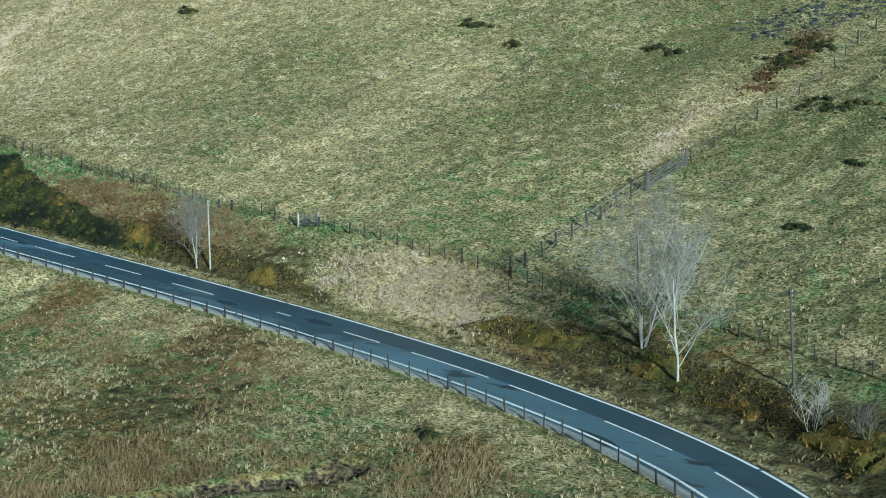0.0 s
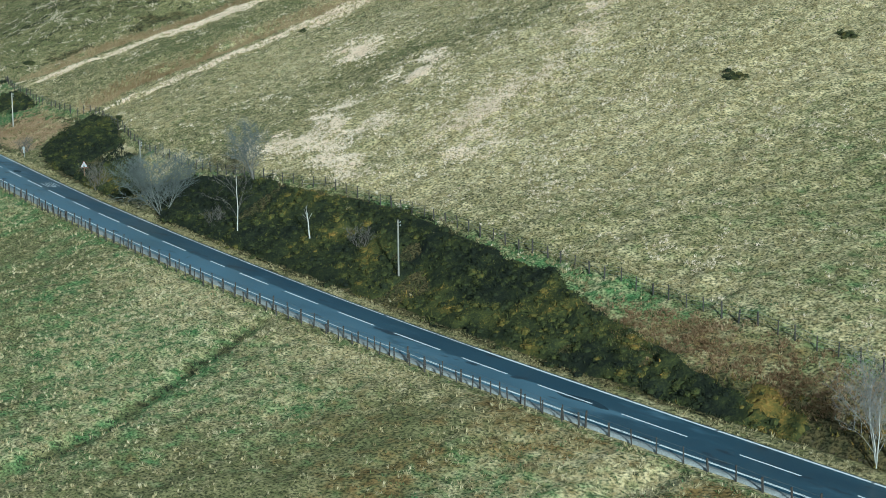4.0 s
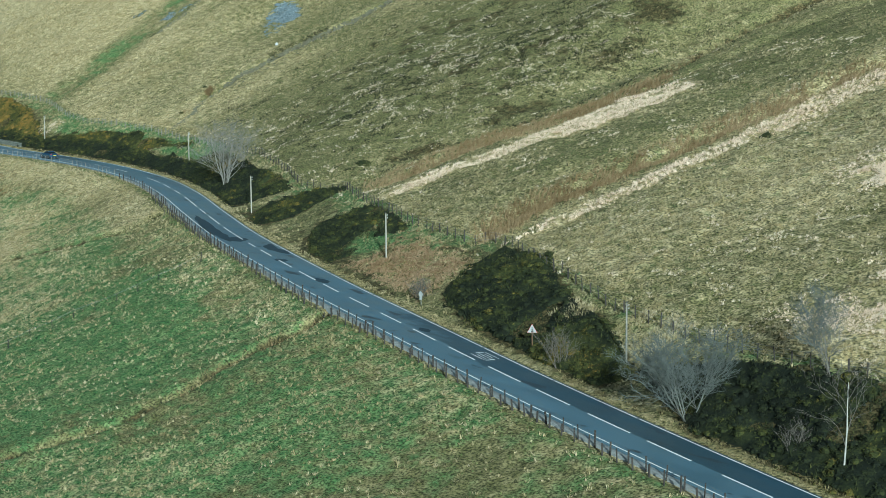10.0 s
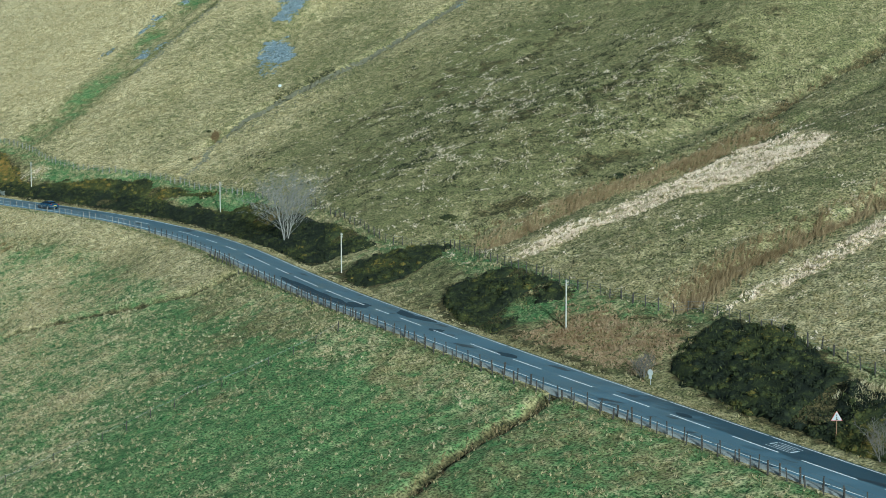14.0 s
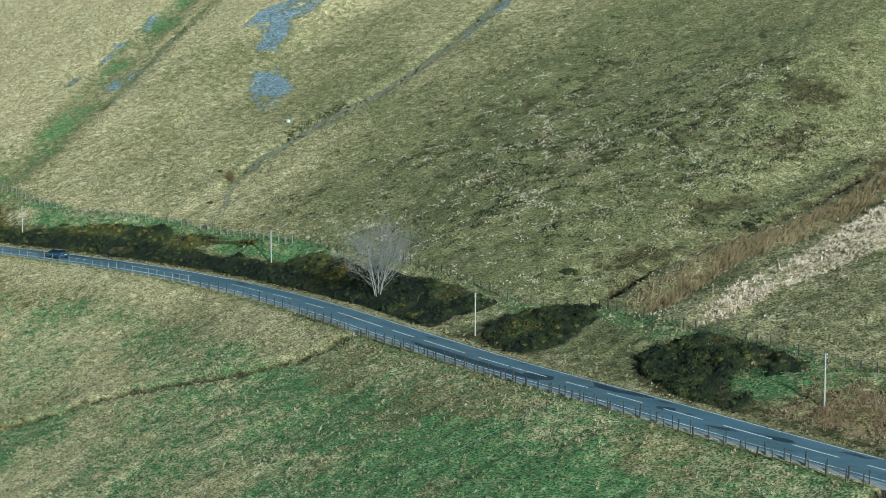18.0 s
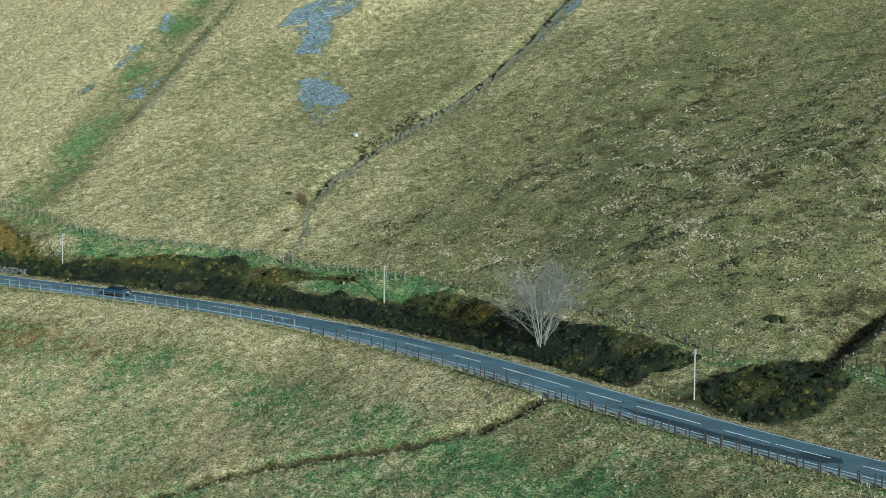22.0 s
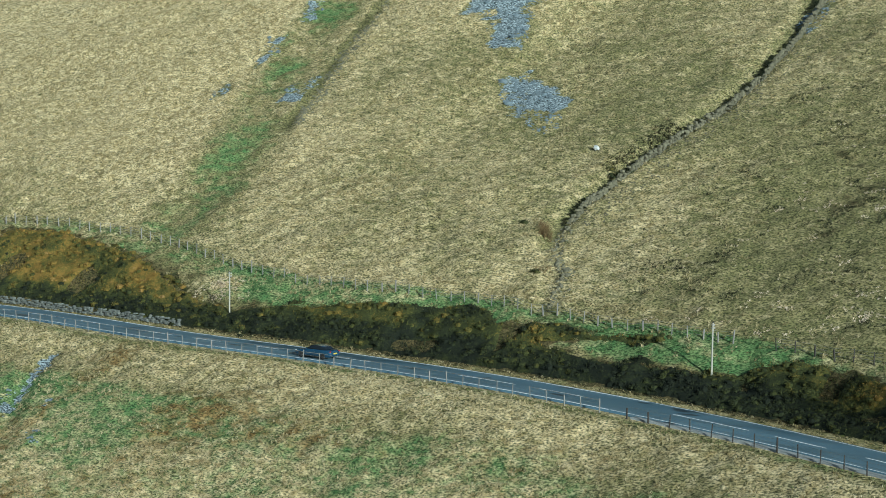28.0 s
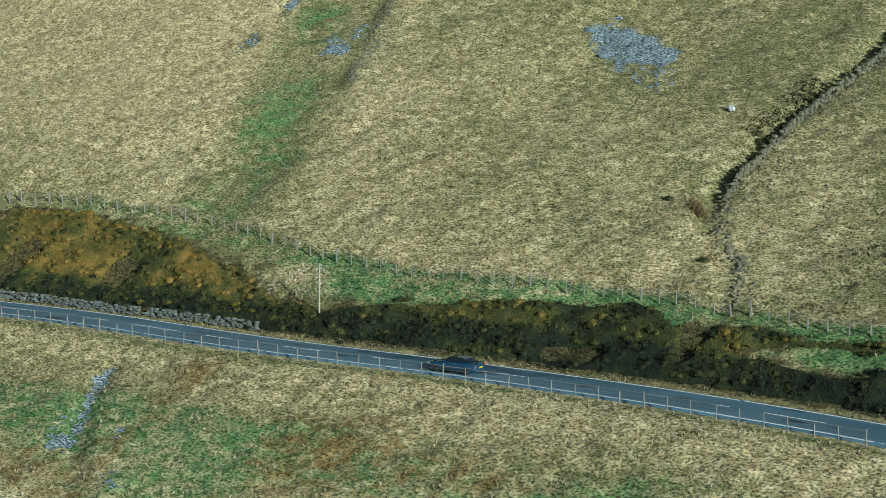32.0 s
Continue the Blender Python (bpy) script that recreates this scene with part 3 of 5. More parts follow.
    lush += bank * np.clip(0.40 * step(rail - 5, rail - 1, d) + 0.2 * blot + 0.25 * np.exp(-((s + 258) / 34) ** 4), 0, 0.6)
    lush += 0.3 * np.exp(-((np.abs(d) - 4.8) / 0.7) ** 2) * (d < 0)
    lush = lush * (1 - 0.6 * dark)
    heath = bank * np.clip(0.42 + 0.3 * blot - 0.3 * step(rail - 4, rail - 1, d), 0, 0.8) * (1 - 0.8 * straw_bank)
    heath += hill * np.clip(0.22 * rough(x, y, 8, 24) - 0.05 + 0.44 * dark * (0.60 + 0.7 * rough(x, y, 2.2, 28)), 0, 0.7)
    heath += fieldside * np.clip(0.5 * step(-90, -30, s) * (0.4 + 0.8 * rough(x, y, 10, 25)), 0, 0.6)
    for ring in GORSE_ZONES:
        heath = np.maximum(heath, 0.9 * inside(s, d, ring))
    bracken = np.exp(-(((s + 56) / 17) ** 4)) * np.exp(-(((d - 10.3) / 2.6) ** 4)) + 0.8 * np.exp(-(((s + 212) / 10) ** 4)) * np.exp(-(((d - 9.5) / 4) ** 4))
    heath, dry = np.maximum(heath * (1 - 0.7 * bracken), 0.3 * bracken * bank), np.maximum(dry, 0.4 * bracken * bank)
    lawn = bank * (np.exp(-(((s + 1.5) / 5) ** 2 + ((d - 12) / 2) ** 2)) + np.exp(-(((s + 82) / 12) ** 4 + ((d - 13.2) / 1.6) ** 4)) + np.exp(-(((s + 378) / 18) ** 4)) * step(9, 11, d) + np.exp(-(((s + 334) / 12) ** 4)) * step(8, 9.5, d) + np.exp(-(((s + 228) / 5) ** 2 + ((d - 10.5) / 2.5) ** 2)))
    lush = lush + 0.8 * np.clip(lawn, 0, 1)
    heath = heath * (1 - 0.9 * np.clip(lawn, 0, 1))
    dry = dry + 0.6 * np.exp(-(((s + 395) / 3.5) ** 2 + ((d - 12) / 1.3) ** 2))
    rust = fieldside * step(-95, -60, s) * np.clip(0.30 + 0.45 * rough(x, y, 7, 35) + 0.2 * mid, 0, 0.7) + 0.38 * bank * bracken + bank * step(-60, 0, s) * np.clip(0.25 + 0.4 * rough(x, y, 5, 36), 0, 0.6) + 0.55 * fieldside * step(-296, -325, s) * np.clip(0.1 + rough(x, y, 8, 37), 0, 1)
    stone = np.zeros_like(s)
    for ring in SCREES[1:]:
        near = inside(s + mid * 0.8, d + rough(x, y, 2.2, 26) * 1.2, ring)
        stone = np.maximum(stone, near * (0.50 + 0.6 * rough(x, y, 2.4, 27)))
    verge = np.where(d > 0, step(3.0, 3.3, d) * (1 - step(3.6, 4.6, d)), step(3.0, 3.2, -d) * (1 - step(4.0, 4.5, -d)))
    # dark strip along the uphill road edge stands in for shade
    earth = 0.6 * step(3.0, 3.2, d) * (1 - step(3.4, 3.8, d))
    rill = np.exp(-(off_line(s, d, GULLIES[5][0][:3]) / 0.5) ** 2)
    stone = np.maximum(stone, 0.8 * rill)
    # peaty stream banks, with the shade of their overhang put in
    earth = np.maximum(earth, 0.8 * np.exp(-(off_line(s, d, GULLIES[4][0]) / 1.9) ** 2))
    for i in (11,):
        line, deep, half = GULLIES[i]
        earth = np.maximum(earth, 0.55 * np.exp(-(off_line(s, d, line) / (half * 0.55)) ** 2))
    # heath darkens ditches and wall foot, carrying part of the shade there
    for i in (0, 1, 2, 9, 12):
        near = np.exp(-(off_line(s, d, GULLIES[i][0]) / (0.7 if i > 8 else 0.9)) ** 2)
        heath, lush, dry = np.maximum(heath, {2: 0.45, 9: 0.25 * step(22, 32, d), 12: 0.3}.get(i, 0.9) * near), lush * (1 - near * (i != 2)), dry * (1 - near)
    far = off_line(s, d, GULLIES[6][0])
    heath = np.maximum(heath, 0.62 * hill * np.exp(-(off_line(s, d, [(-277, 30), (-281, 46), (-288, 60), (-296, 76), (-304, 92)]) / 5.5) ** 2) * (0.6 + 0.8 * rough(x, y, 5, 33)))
    # gully bed darkened: the shade of its bank is put into the cover
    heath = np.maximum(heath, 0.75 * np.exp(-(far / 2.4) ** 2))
    dry = np.maximum(dry, np.where(d < 0, 0.95, 0.5) * verge)
    lush = lush * (1 - verge)
    return {"dry": dry * (1 - 0.9 * (stone > 0.3)), "lush": np.clip(lush, 0, 1) * (1 - pale), "heath": np.clip(heath, 0, 1), "stone": np.clip(stone, 0, 1), "rust": np.clip(rust, 0, 1) * (1 - verge), "earth": earth}


# ---- the ground, one sheet to the horizon ----
xs = np.r_[np.arange(-4000, -600, 200), np.arange(-600, -500, 4), np.arange(-500, 52, 0.72), np.arange(52, 140, 4), np.arange(140, 2500, 180)]
vs = np.r_[np.arange(-2500, -160, 120), np.arange(-160, -62, 4), np.arange(-62, 122, 0.68), np.arange(122, 300, 4), np.arange(300, 2600, 120)]
gx, gv = np.meshgrid(xs, vs, indexing="ij")
gy = gv + along(ROAD_Y, gx)
flat_x, flat_y = gx.ravel(), gy.ravel()
ground_z = height(flat_x, flat_y)
ground = new("ground", solid("ground", np.stack([flat_x, flat_y, ground_z], -1), grid_faces(len(xs), len(vs)), TURF, True, covers(flat_x, flat_y)))
tagged(ground, "rough moorland grass of straw, olive and green tussocks", "ground", kind="structure")


# ---- the road with its markings ----
def ribbon(s, ds, lift):
    return np.stack([np.stack([*beside(s, d), along(ROAD_Z, s) + lift(d)], -1) for d in ds], 1).reshape(-1, 3)


rs = np.arange(140, -620, -1.5)
rd = np.r_[-HALF - 0.12, -HALF, np.linspace(-HALF + 0.4, HALF - 0.4, 15), HALF, HALF + 0.12]
RP = ribbon(rs, rd, lambda d: (-0.35 if abs(d) > HALF else 0.035 - 0.008 * abs(d)))
fresh = (step(-0.25, 0.55, rd)[None, :] * (0.50 - 0.47 * step(-150, -230, rs))[:, None] + 0.03 + 0.42 * (np.exp(-((rs + 36) / 25) ** 4)[:, None] * step(0.9, -0.3, rd)[None, :])).ravel()
road = new("road", solid("road", RP, grid_faces(len(rs), len(rd)), TARMAC, True, {"fresh": fresh}))
tagged(road, "two-lane tarmac road, worn pale on one lane", "road", kind="structure")


def marking(name, s0, s1, d, half):
    s = np.linspace(s0, s1, max(2, int(abs(s1 - s0) / 1.5) + 1))
    P = ribbon(s, (d - half, d + half), lambda k: 0.047 - 0.008 * abs(k))
    piece(name, solid(name, P, grid_faces(len(s), 2), PAINT), road)


DASHES = [(31.6, 38), (19.1, 26.8), (7.8, 15.9), (-4.2, 5.3), (-12.9, -8.2), (-21.9, -19.9), (-36.7, -30.7), (-47, -41.5), (-58.8, -52), (-68.3, -62), (-78, -72), (-87.8, -81), (-97, -91), (-106.7, -100.5), (-115.9, -110),
          (-122.5, -119.2), (-134.2, -128.3), (-143.9, -138), (-152.7, -146.3), (-161.4, -155.6), (-170.5, -164.3), (-179.1, -173.3), (-187.6, -182), (-196.2, -190.7), (-205.2, -199.5), (-213.8, -208.4), (-222.5, -216.3), (-230.8, -225.3),
          (-239.5, -234), (-246.5, -242.6), (-256.5, -250), (-263, -257.2), (-275.2, -266), (-283, -277.5), (-297.2, -285.5), (-306.2, -301.2), (-315.6, -310.2), (-327, -318.5), (-342.5, -337.4), (-352.5, -345.4), (-368.5, -363.8), (-379, -376), (-388, -384),
          (-397, -391), (-406, -400), (-415, -409), (-424, -418), (-433, -427), (-442, -436)]
for s1, s0 in DASHES:
    marking("lane_dash", s0, s1, 0.0, 0.09)
for s0 in np.arange(60, -500, -14.0):
    for d in (-2.9, 2.9):
        marking("edge_line", s0, s0 - rng.uniform(13.6, 14.0), d, 0.13 if s0 > -70 or s0 < -330 else 0.07)
# a worn word painted lengthways on the uphill lane, no longer legible: plain bars
for k in range(5):
    marking("worn_road_lettering", -172.9 - 0.5 * (k % 2), -175.8 + 0.6 * (k % 2), 0.75 + 0.36 * k, 0.04)
marking("worn_road_lettering", -172.7, -172.95, 1.25, 0.45)
marking("worn_road_lettering", -175.75, -175.95, 1.65, 0.4)


def repair(s0, s1, d0, d1, ragged, seed):
    """A patch of newer tarmac with a ragged edge."""
    s = np.linspace(s0, s1, max(4, int(abs(s1 - s0) / 0.6)))
    u = np.linspace(-1, 1, len(s))
    swell = np.clip(1 - np.abs(u) ** 3, 0.08, 1)
    mid_, half_ = (d0 + d1) / 2 + ragged * rough(s, s * 0, 2.5, seed), (d1 - d0) / 2 * swell * (1 + 0.5 * ragged * rough(s, s * 0, 0.9, seed + 1))
    rows_ = [np.stack([*beside(s, mid_ + k * half_), along(ROAD_Z, s) + 0.041 - 0.008 * np.abs(mid_ + k * half_)], -1) for k in (-1, 0, 1)]
    piece("tarmac_patch", solid("tarmac_patch", np.stack(rows_, 1).reshape(-1, 3), grid_faces(len(s), 3), NEW_TARMAC, True), road)


for k, (s0, s1, d0, d1, ragged) in enumerate([(-276, -248.5, -2.7, -1.0, 0.2), (-253, -248, -1.6, 0.9, 0.4), (-217.6, -214, -0.2, 1.2, 0.3), (-245, -235, 1.2, 2.7, 0.5), (-18.6, -15, -0.2, 1.0, 0.3), (19.5, 25, -3.1, -2.2, 0.3), (-29, -26, -1.3, -0.5, 0.3), (-66, -60, -0.4, 0.6, 0.3), (-232, -229.5, -0.6, 0.8, 0.3), (-188, -185.6, 0.4, 1.4, 0.3)]):
    repair(s0, s1, d0, d1, ragged, 120 + 2 * k)


shoulder_s = np.arange(60, -330, -1.5)
shoulder_d = np.array([-4.12, -4.0, -3.6, -3.32, -3.22])
SP = ribbon(shoulder_s, shoulder_d, lambda d: -0.4 if d in (-4.12, -3.22) else -0.01)
SP[:, :2] += np.stack([rough(SP[:, 0], SP[:, 1], 2.5, 61), rough(SP[:, 0], SP[:, 1], 1.5, 62)], -1) * 0.06
tagged(new("road_shoulder", solid("road_shoulder", SP, grid_faces(len(shoulder_s), len(shoulder_d)), GRAVEL, True)), "narrow strip of pale gravel between road and fence", "road shoulder", kind="structure")


ws = np.linspace(0, 1, 30)
line = np.array(GULLIES[4][0])
wl_s, wl_d = np.interp(ws * 3, range(4), line[:, 0]), np.interp(ws * 3, range(4), line[:, 1])
wide = 0.5 + 0.2 * np.sin(ws * 19)
edges = []
for side in (-1, 1):
    x_, y_ = beside(wl_s + side * wide * 0.9, wl_d + side * wide * 0.3)
    cx, cy = beside(wl_s, wl_d)
    edges.append(np.stack([x_, y_, height(cx, cy) + 0.12], -1))
tagged(new("stream_water", solid("stream_water", np.stack(edges, 1).reshape(-1, 3), grid_faces(30, 2), WATER, True)), "narrow channel of dark peaty water", "stream", kind="structure")


# ---- fences ----
def post_mesh(name, h, r, mat, square=False, lean=0.0):
    bm = bmesh.new()
    if square:
        box(bm, (2 * r, 2 * r, h + 0.4), (0, 0, h / 2 - 0.2), 0, r * 0.25)
    else:
        bmesh.ops.create_cone(bm, segments=7, cap_ends=True, radius1=r, radius2=r * 0.85, depth=h + 0.4, matrix=Matrix.Translation((0, 0, h / 2 - 0.2)))
        top = [f for f in bm.faces if f.normal.z > 0.9]
        bmesh.ops.inset_region(bm, faces=top, thickness=r * 0.25, depth=r * 0.15)
    me = bpy.data.meshes.new(name)
    bm.to_mesh(me)
    bm.free()
    me.materials.append(mat)
    return me


def run_along(line, gap):
    """Even places along a line of (road x, offset)."""
    P = np.array([beside(s, d) for s, d in line])
    L = np.r_[0, np.cumsum(np.linalg.norm(np.diff(P, axis=0), axis=1))]
    q = np.arange(0, L[-1], gap)
    x, y = np.interp(q, L, P[:, 0]), np.interp(q, L, P[:, 1])
    return np.stack([x, y, height(x, y)], -1)


def fence(name, line, gap, tall, mat, label, wires=(0.35, 0.65, 0.95), rail=None, radius=0.058, strainer=9, group="roadside and field fences", rail_half=0.032, rail_mat=GREY_WOOD):
    spots = run_along(line, gap)
    spots[:, :2] += rng.normal(0, 0.05, (len(spots), 2))
    root = tagged(new(name), label, "fence", group)
    root.location = spots[0]
    base = Vector(spots[0])
    meshes = [post_mesh("post", tall, radius, mat), post_mesh("post", tall * 0.88, radius * 1.1, mat, True), post_mesh("post", tall * 1.12, radius * 1.5, mat)]
    for i, p in enumerate(spots):
        me = meshes[2] if i % strainer == 0 else meshes[int(rng.random() < 0.35)]
        piece("post", me, root, Matrix.Translation(Vector(p) - base) @ pose(0, 0, 0, rng.normal(0, 2.5), rng.normal(0, 2.5), rng.uniform(0, 360)))
    for w in wires:
        Q = spots - spots[0] + np.array([0, 0, w * tall])
        V, F = tube(Q, np.full(len(Q), 0.011), 3)
        piece("wire", solid("wire", V, F, WIRE), root)
    for bar_z in rail or ():
        for a, b in zip(spots, spots[1:]):
            if rng.random() < 0.12:
                continue
            V, F = tube(np.array([a, b]) - spots[0] + np.array([0, 0, bar_z * tall]) + rng.normal(0, 0.02, (2, 3)), [rail_half, rail_half * 0.9], 4)
            piece("rail", solid("rail", V, F, rail_mat), root)
    return root


ss = np.arange(48, -332, -6.0)
fence("roadside_fence", [(s, -4.15) for s in ss], 2.45, 1.15, POST_WOOD, "dark wooden posts and wire beside the road verge")
ss = np.arange(-58, -300, -6.0)
fence("stock_fence", [(s, -4.75 + 0.15 * math.sin(s * 0.07)) for s in ss], 2.1, 1.05, POST_WOOD, "second row of short dark posts behind the roadside fence", (0.5, 0.9))
ss = np.arange(-332, -470, -6.0)
fence("rail_fence", [(s, -4.1) for s in ss], 2.05, 1.15, GREY_WOOD, "grey posts with a thin weathered top rail above the bank", (0.45, 0.7), (0.97,), 0.045, rail_half=0.025)
ss = np.arange(70, -330, -4.0)
fence("hill_fence", [(s, float(np.interp(s, FENCE_S, FENCE_D))) for s in ss], 2.1, 1.18, POST_WOOD, "dark wooden posts and wire at the foot of the hill", strainer=12)
ss = np.arange(-330, -462, -4.0)
fence("hill_fence", [(s, float(np.interp(s, FENCE_S, FENCE_D))) for s in ss], 1.8, 1.15, GREY_WOOD, "greyed wooden posts and wire at the foot of the hill", strainer=12)
fence("upper_fence", [(-6.6, 36.5), (-6.8, 42.8), (-7, 51.4), (-6.7, 56.3), (-8.7, 64), (-10, 90)], 3.2, 1.2, POST_WOOD, "posts and wire climbing the hill past the gate")
OLD_RAIL = plain("old_rail_wood", (0.20, 0.19, 0.165), 0.85, vary=0.2)
fence("gate_fence", [(-7.3, 14.1), (-7.5, 19.5), (-7.5, 24.4), (-7.4, 31.2)], 1.9, 1.45, POST_WOOD, "posts with weathered rails running uphill to the gate", (0.6,), (0.25, 0.9), 0.085, rail_half=0.04, rail_mat=OLD_RAIL)
fence("field_fence", [(-239.4, -7.4), (-239.5, -12), (-240.8, -15.3), (-242.5, -23), (-243, -30), (-245, -37), (-250, -55)], 2.6, 1.0, POST_WOOD, "sparse thin posts and wire crossing the lower field", (0.9,), radius=0.045)


def gate(name, s0, d0, s1, d1, tall, label, mat):
    a, b = Vector(ground_at(s0, d0)), Vector(ground_at(s1, d1))
    root = tagged(new(name), label, "gate", "field gates")
    root.location = a
    v = b - a
    for q in (Vector((0, 0, 0)), v):
        bm = bmesh.new()
        bmesh.ops.create_cone(bm, segments=8, cap_ends=True, radius1=0.13, radius2=0.11, depth=tall + 0.7, matrix=Matrix.Translation(q + Vector((0, 0, tall / 2))))
        part("gatepost", bm, mat, root)
    for k in range(5):
        z = Vector((0, 0, 0.25 + k * (tall - 0.25) / 4.3))
        V, F = tube([v * 0.05 + z, v * 0.95 + z], [0.05, 0.05], 4)
        piece("bar", solid("bar", V, F, mat), root)
    for f, g in ((0.05, 0.05), (0.95, 0.95), (0.05, 0.6)):
        V, F = tube([v * f + Vector((0, 0, 0.2)), v * g + Vector((0, 0, tall))], [0.05, 0.05], 4)
        piece("brace", solid("brace", V, F, mat), root)


GATE_WOOD = plain("dark_gate_wood", (0.10, 0.095, 0.085), 0.85)
gate("field_gate", -7.4, 31.4, -6.7, 35.8, 1.35, "weathered wooden five-bar gate in the hill fence", GATE_WOOD)
gate("small_gate", -33.9, 13.2, -31.2, 13.4, 1.1, "small grey barred gate in the hill fence", STEEL)


# ---- poles ----
OLD_POLE = plain("old_pole_wood", (0.20, 0.19, 0.165), 0.85, vary=0.2)

def utility_pole(s, d, tall, mat, label, lean=(0, 0), bar=False, at=None):
    root = tagged(new("utility_pole"), label, "utility pole", "poles along the road")
    root.matrix_basis = pose(*(at or ground_at(s, d)), *lean, 20)
    V, F = tube([(0, 0, -0.5), (0, 0, tall * 0.5), (0, 0, tall)], [0.095, 0.085, 0.075], 10)
    piece("shaft", solid("shaft", V, F, mat, True), root)
    bm = bmesh.new()
    bmesh.ops.create_cone(bm, segments=10, cap_ends=True, radius1=0.13, radius2=0.05, depth=0.1, matrix=Matrix.Translation((0, 0, tall + 0.04)))
    part("cap", bm, DARK_POLE, root)
    for k, z in enumerate((0.25, 0.55)):
        bm = box(bmesh.new(), (0.36, 0.04, 0.05), (0.0, 0.13, tall - z), 0, 0.01)
        part("bracket", bm, STEEL, root)
        for x in (-0.15, 0.15):
            bm = bmesh.new()
            bmesh.ops.create_cone(bm, segments=8, cap_ends=True, radius1=0.035, radius2=0.025, depth=0.12, matrix=Matrix.Translation((x, 0.13, tall - z + 0.08)))
            part("insulator", bm, WHITE, root)
    if bar:
        part("crossarm", box(bmesh.new(), (1.3, 0.1, 0.1), (0, 0.14, tall - 0.35), 0, 0.015), mat, root)


POLES = [(-37.9, 5.5, 6.9), (-99.3, 7.9, 5.6), (-161.5, 8.6, 5.3), (-218.9, 9.2, 5.2), (-273.4, 5.8, 5.2), (-329.2, 8.3, 5.1), (-389.3, 7.5, 5.2)]
for i, (s, d, tall) in enumerate(POLES):
    utility_pole(s, d, tall, OLD_POLE if i in (1, 2) else POLE_WOOD, "grey weathered wooden pole standing in gorse" if i in (1, 2) else "pale wooden utility pole standing on the verge bank")
utility_pole(25.3, 11.1, 7.0, DARK_POLE, "dark tarred wooden pole leaning slightly", (0, -3.0), True)

# ---- bare trees ----
ASH_BARK = plain("ash_bark", (0.26, 0.25, 0.225), 0.9, vary=0.3, size=0.2)
ASH_TWIG = plain("ash_twigs", (0.20, 0.19, 0.175), 0.9)
WILLOW_LIMB = plain("willow_bark", (0.145, 0.150, 0.135), 0.9, vary=0.3, size=0.2)
WILLOW_TWIG = plain("willow_twigs", (0.110, 0.122, 0.114), 0.9)

def bare_tree(name, s, d, tall, spread, bark, twig, label, seed, stems=1, trunk=0.16, depth=4, lean=(0, 0), start=0.25, fork=5, droop=0.0, splay=0.4, limb=None):
    r = np.random.default_rng(seed)
    root = tagged(new(name), label, "tree", "bare roadside trees")
    root.location = ground_at(s, d)
    limbs, twigs = [], []

    def grow(p, way, length, width, level):
        n = 5 if level < 2 else 4 if level == 2 else 3
        pts, q, w = [p], p.copy(), way / np.linalg.norm(way)
        for _ in range(n - 1):
            w = w + r.normal(0, 0.10 + 0.05 * level, 3) + np.array([0, 0, 0.05 - droop * level])
            w /= np.linalg.norm(w)
            q = q + w * length / (n - 1)
            pts.append(q)
        radii = np.linspace(width, width * (0.45 if level == 0 else 0.35), n)
        (limbs if level < 2 else twigs).append((level, tube(pts, radii, 7 if level == 0 else 4 if level == 1 else 3)))
        if level >= depth:
            return
        kids = fork + (4 if level == 0 else 0 if level == 1 else -2)
        for k in range(kids):
            f = start + (1 - start) * (k + r.random()) / kids if level == 0 else 0.2 + 0.8 * (k + r.random()) / kids
            i = min(int(f * (n - 1)), n - 2)
            at = pts[i] + (pts[i + 1] - pts[i]) * (f * (n - 1) - i)
            turn = r.uniform(0, 2 * np.pi)
            side = np.array([math.cos(turn), math.sin(turn), 0.25])
            go = w * (0.75 if level == 0 else 0.9) + side * (spread if level == 0 else 0.75)
            grow(at, go, length * (0.66 - 0.34 * f if level == 0 else 0.55) * r.uniform(0.8, 1.2), max(width * 0.45 * (1 - 0.4 * f), 0.012), level + 1)

    for k in range(stems):
        turn = r.uniform(0, 6.28)
        way = np.array([lean[0] + (splay * math.cos(turn) if stems > 1 else 0), lean[1] + (splay * math.sin(turn) if stems > 1 else 0), 1.0])
        grow(np.array([0.15 * math.cos(turn), 0.15 * math.sin(turn), -0.3]) if stems > 1 else np.array([0, 0, -0.3]), way, tall * r.uniform(0.85, 1.0), trunk, 0)
    trunks = [t for level, t in limbs if level == 0]
    V, F = gather(trunks)
    piece("trunk", solid("trunk", V, F, bark, True), root)
    for level, (V, F) in limbs:
        if level == 1:
            piece("limb", solid("limb", V, F, limb or bark, True), root)
    if twigs:
        V, F = gather([t for _, t in twigs])
        piece("crown", solid("crown", V, F, twig), root, None, "fine bare twigs")
    return root


bare_tree("birch_tree", 16.9, 8.3, 9.6, 0.7, BIRCH, PALE_TWIG, "leafless white-barked birch on the grassy bank", 3, 1, 0.12, 4, start=0.1, fork=6)
bare_tree("alder_tree", 11.0, 10.2, 10.6, 0.8, ASH_BARK, ASH_TWIG, "tall leafless grey tree with many fine twigs", 5, 5, 0.11, 4, start=0.05, fork=5, splay=0.33)
bare_tree("birch_tree", -39.5, 5.2, 5.9, 0.42, BIRCH, ASH_TWIG, "slender leafless birch beside a pale pole", 8, 3, 0.05, 4, start=0.15, fork=5, splay=0.1, limb=ASH_BARK)
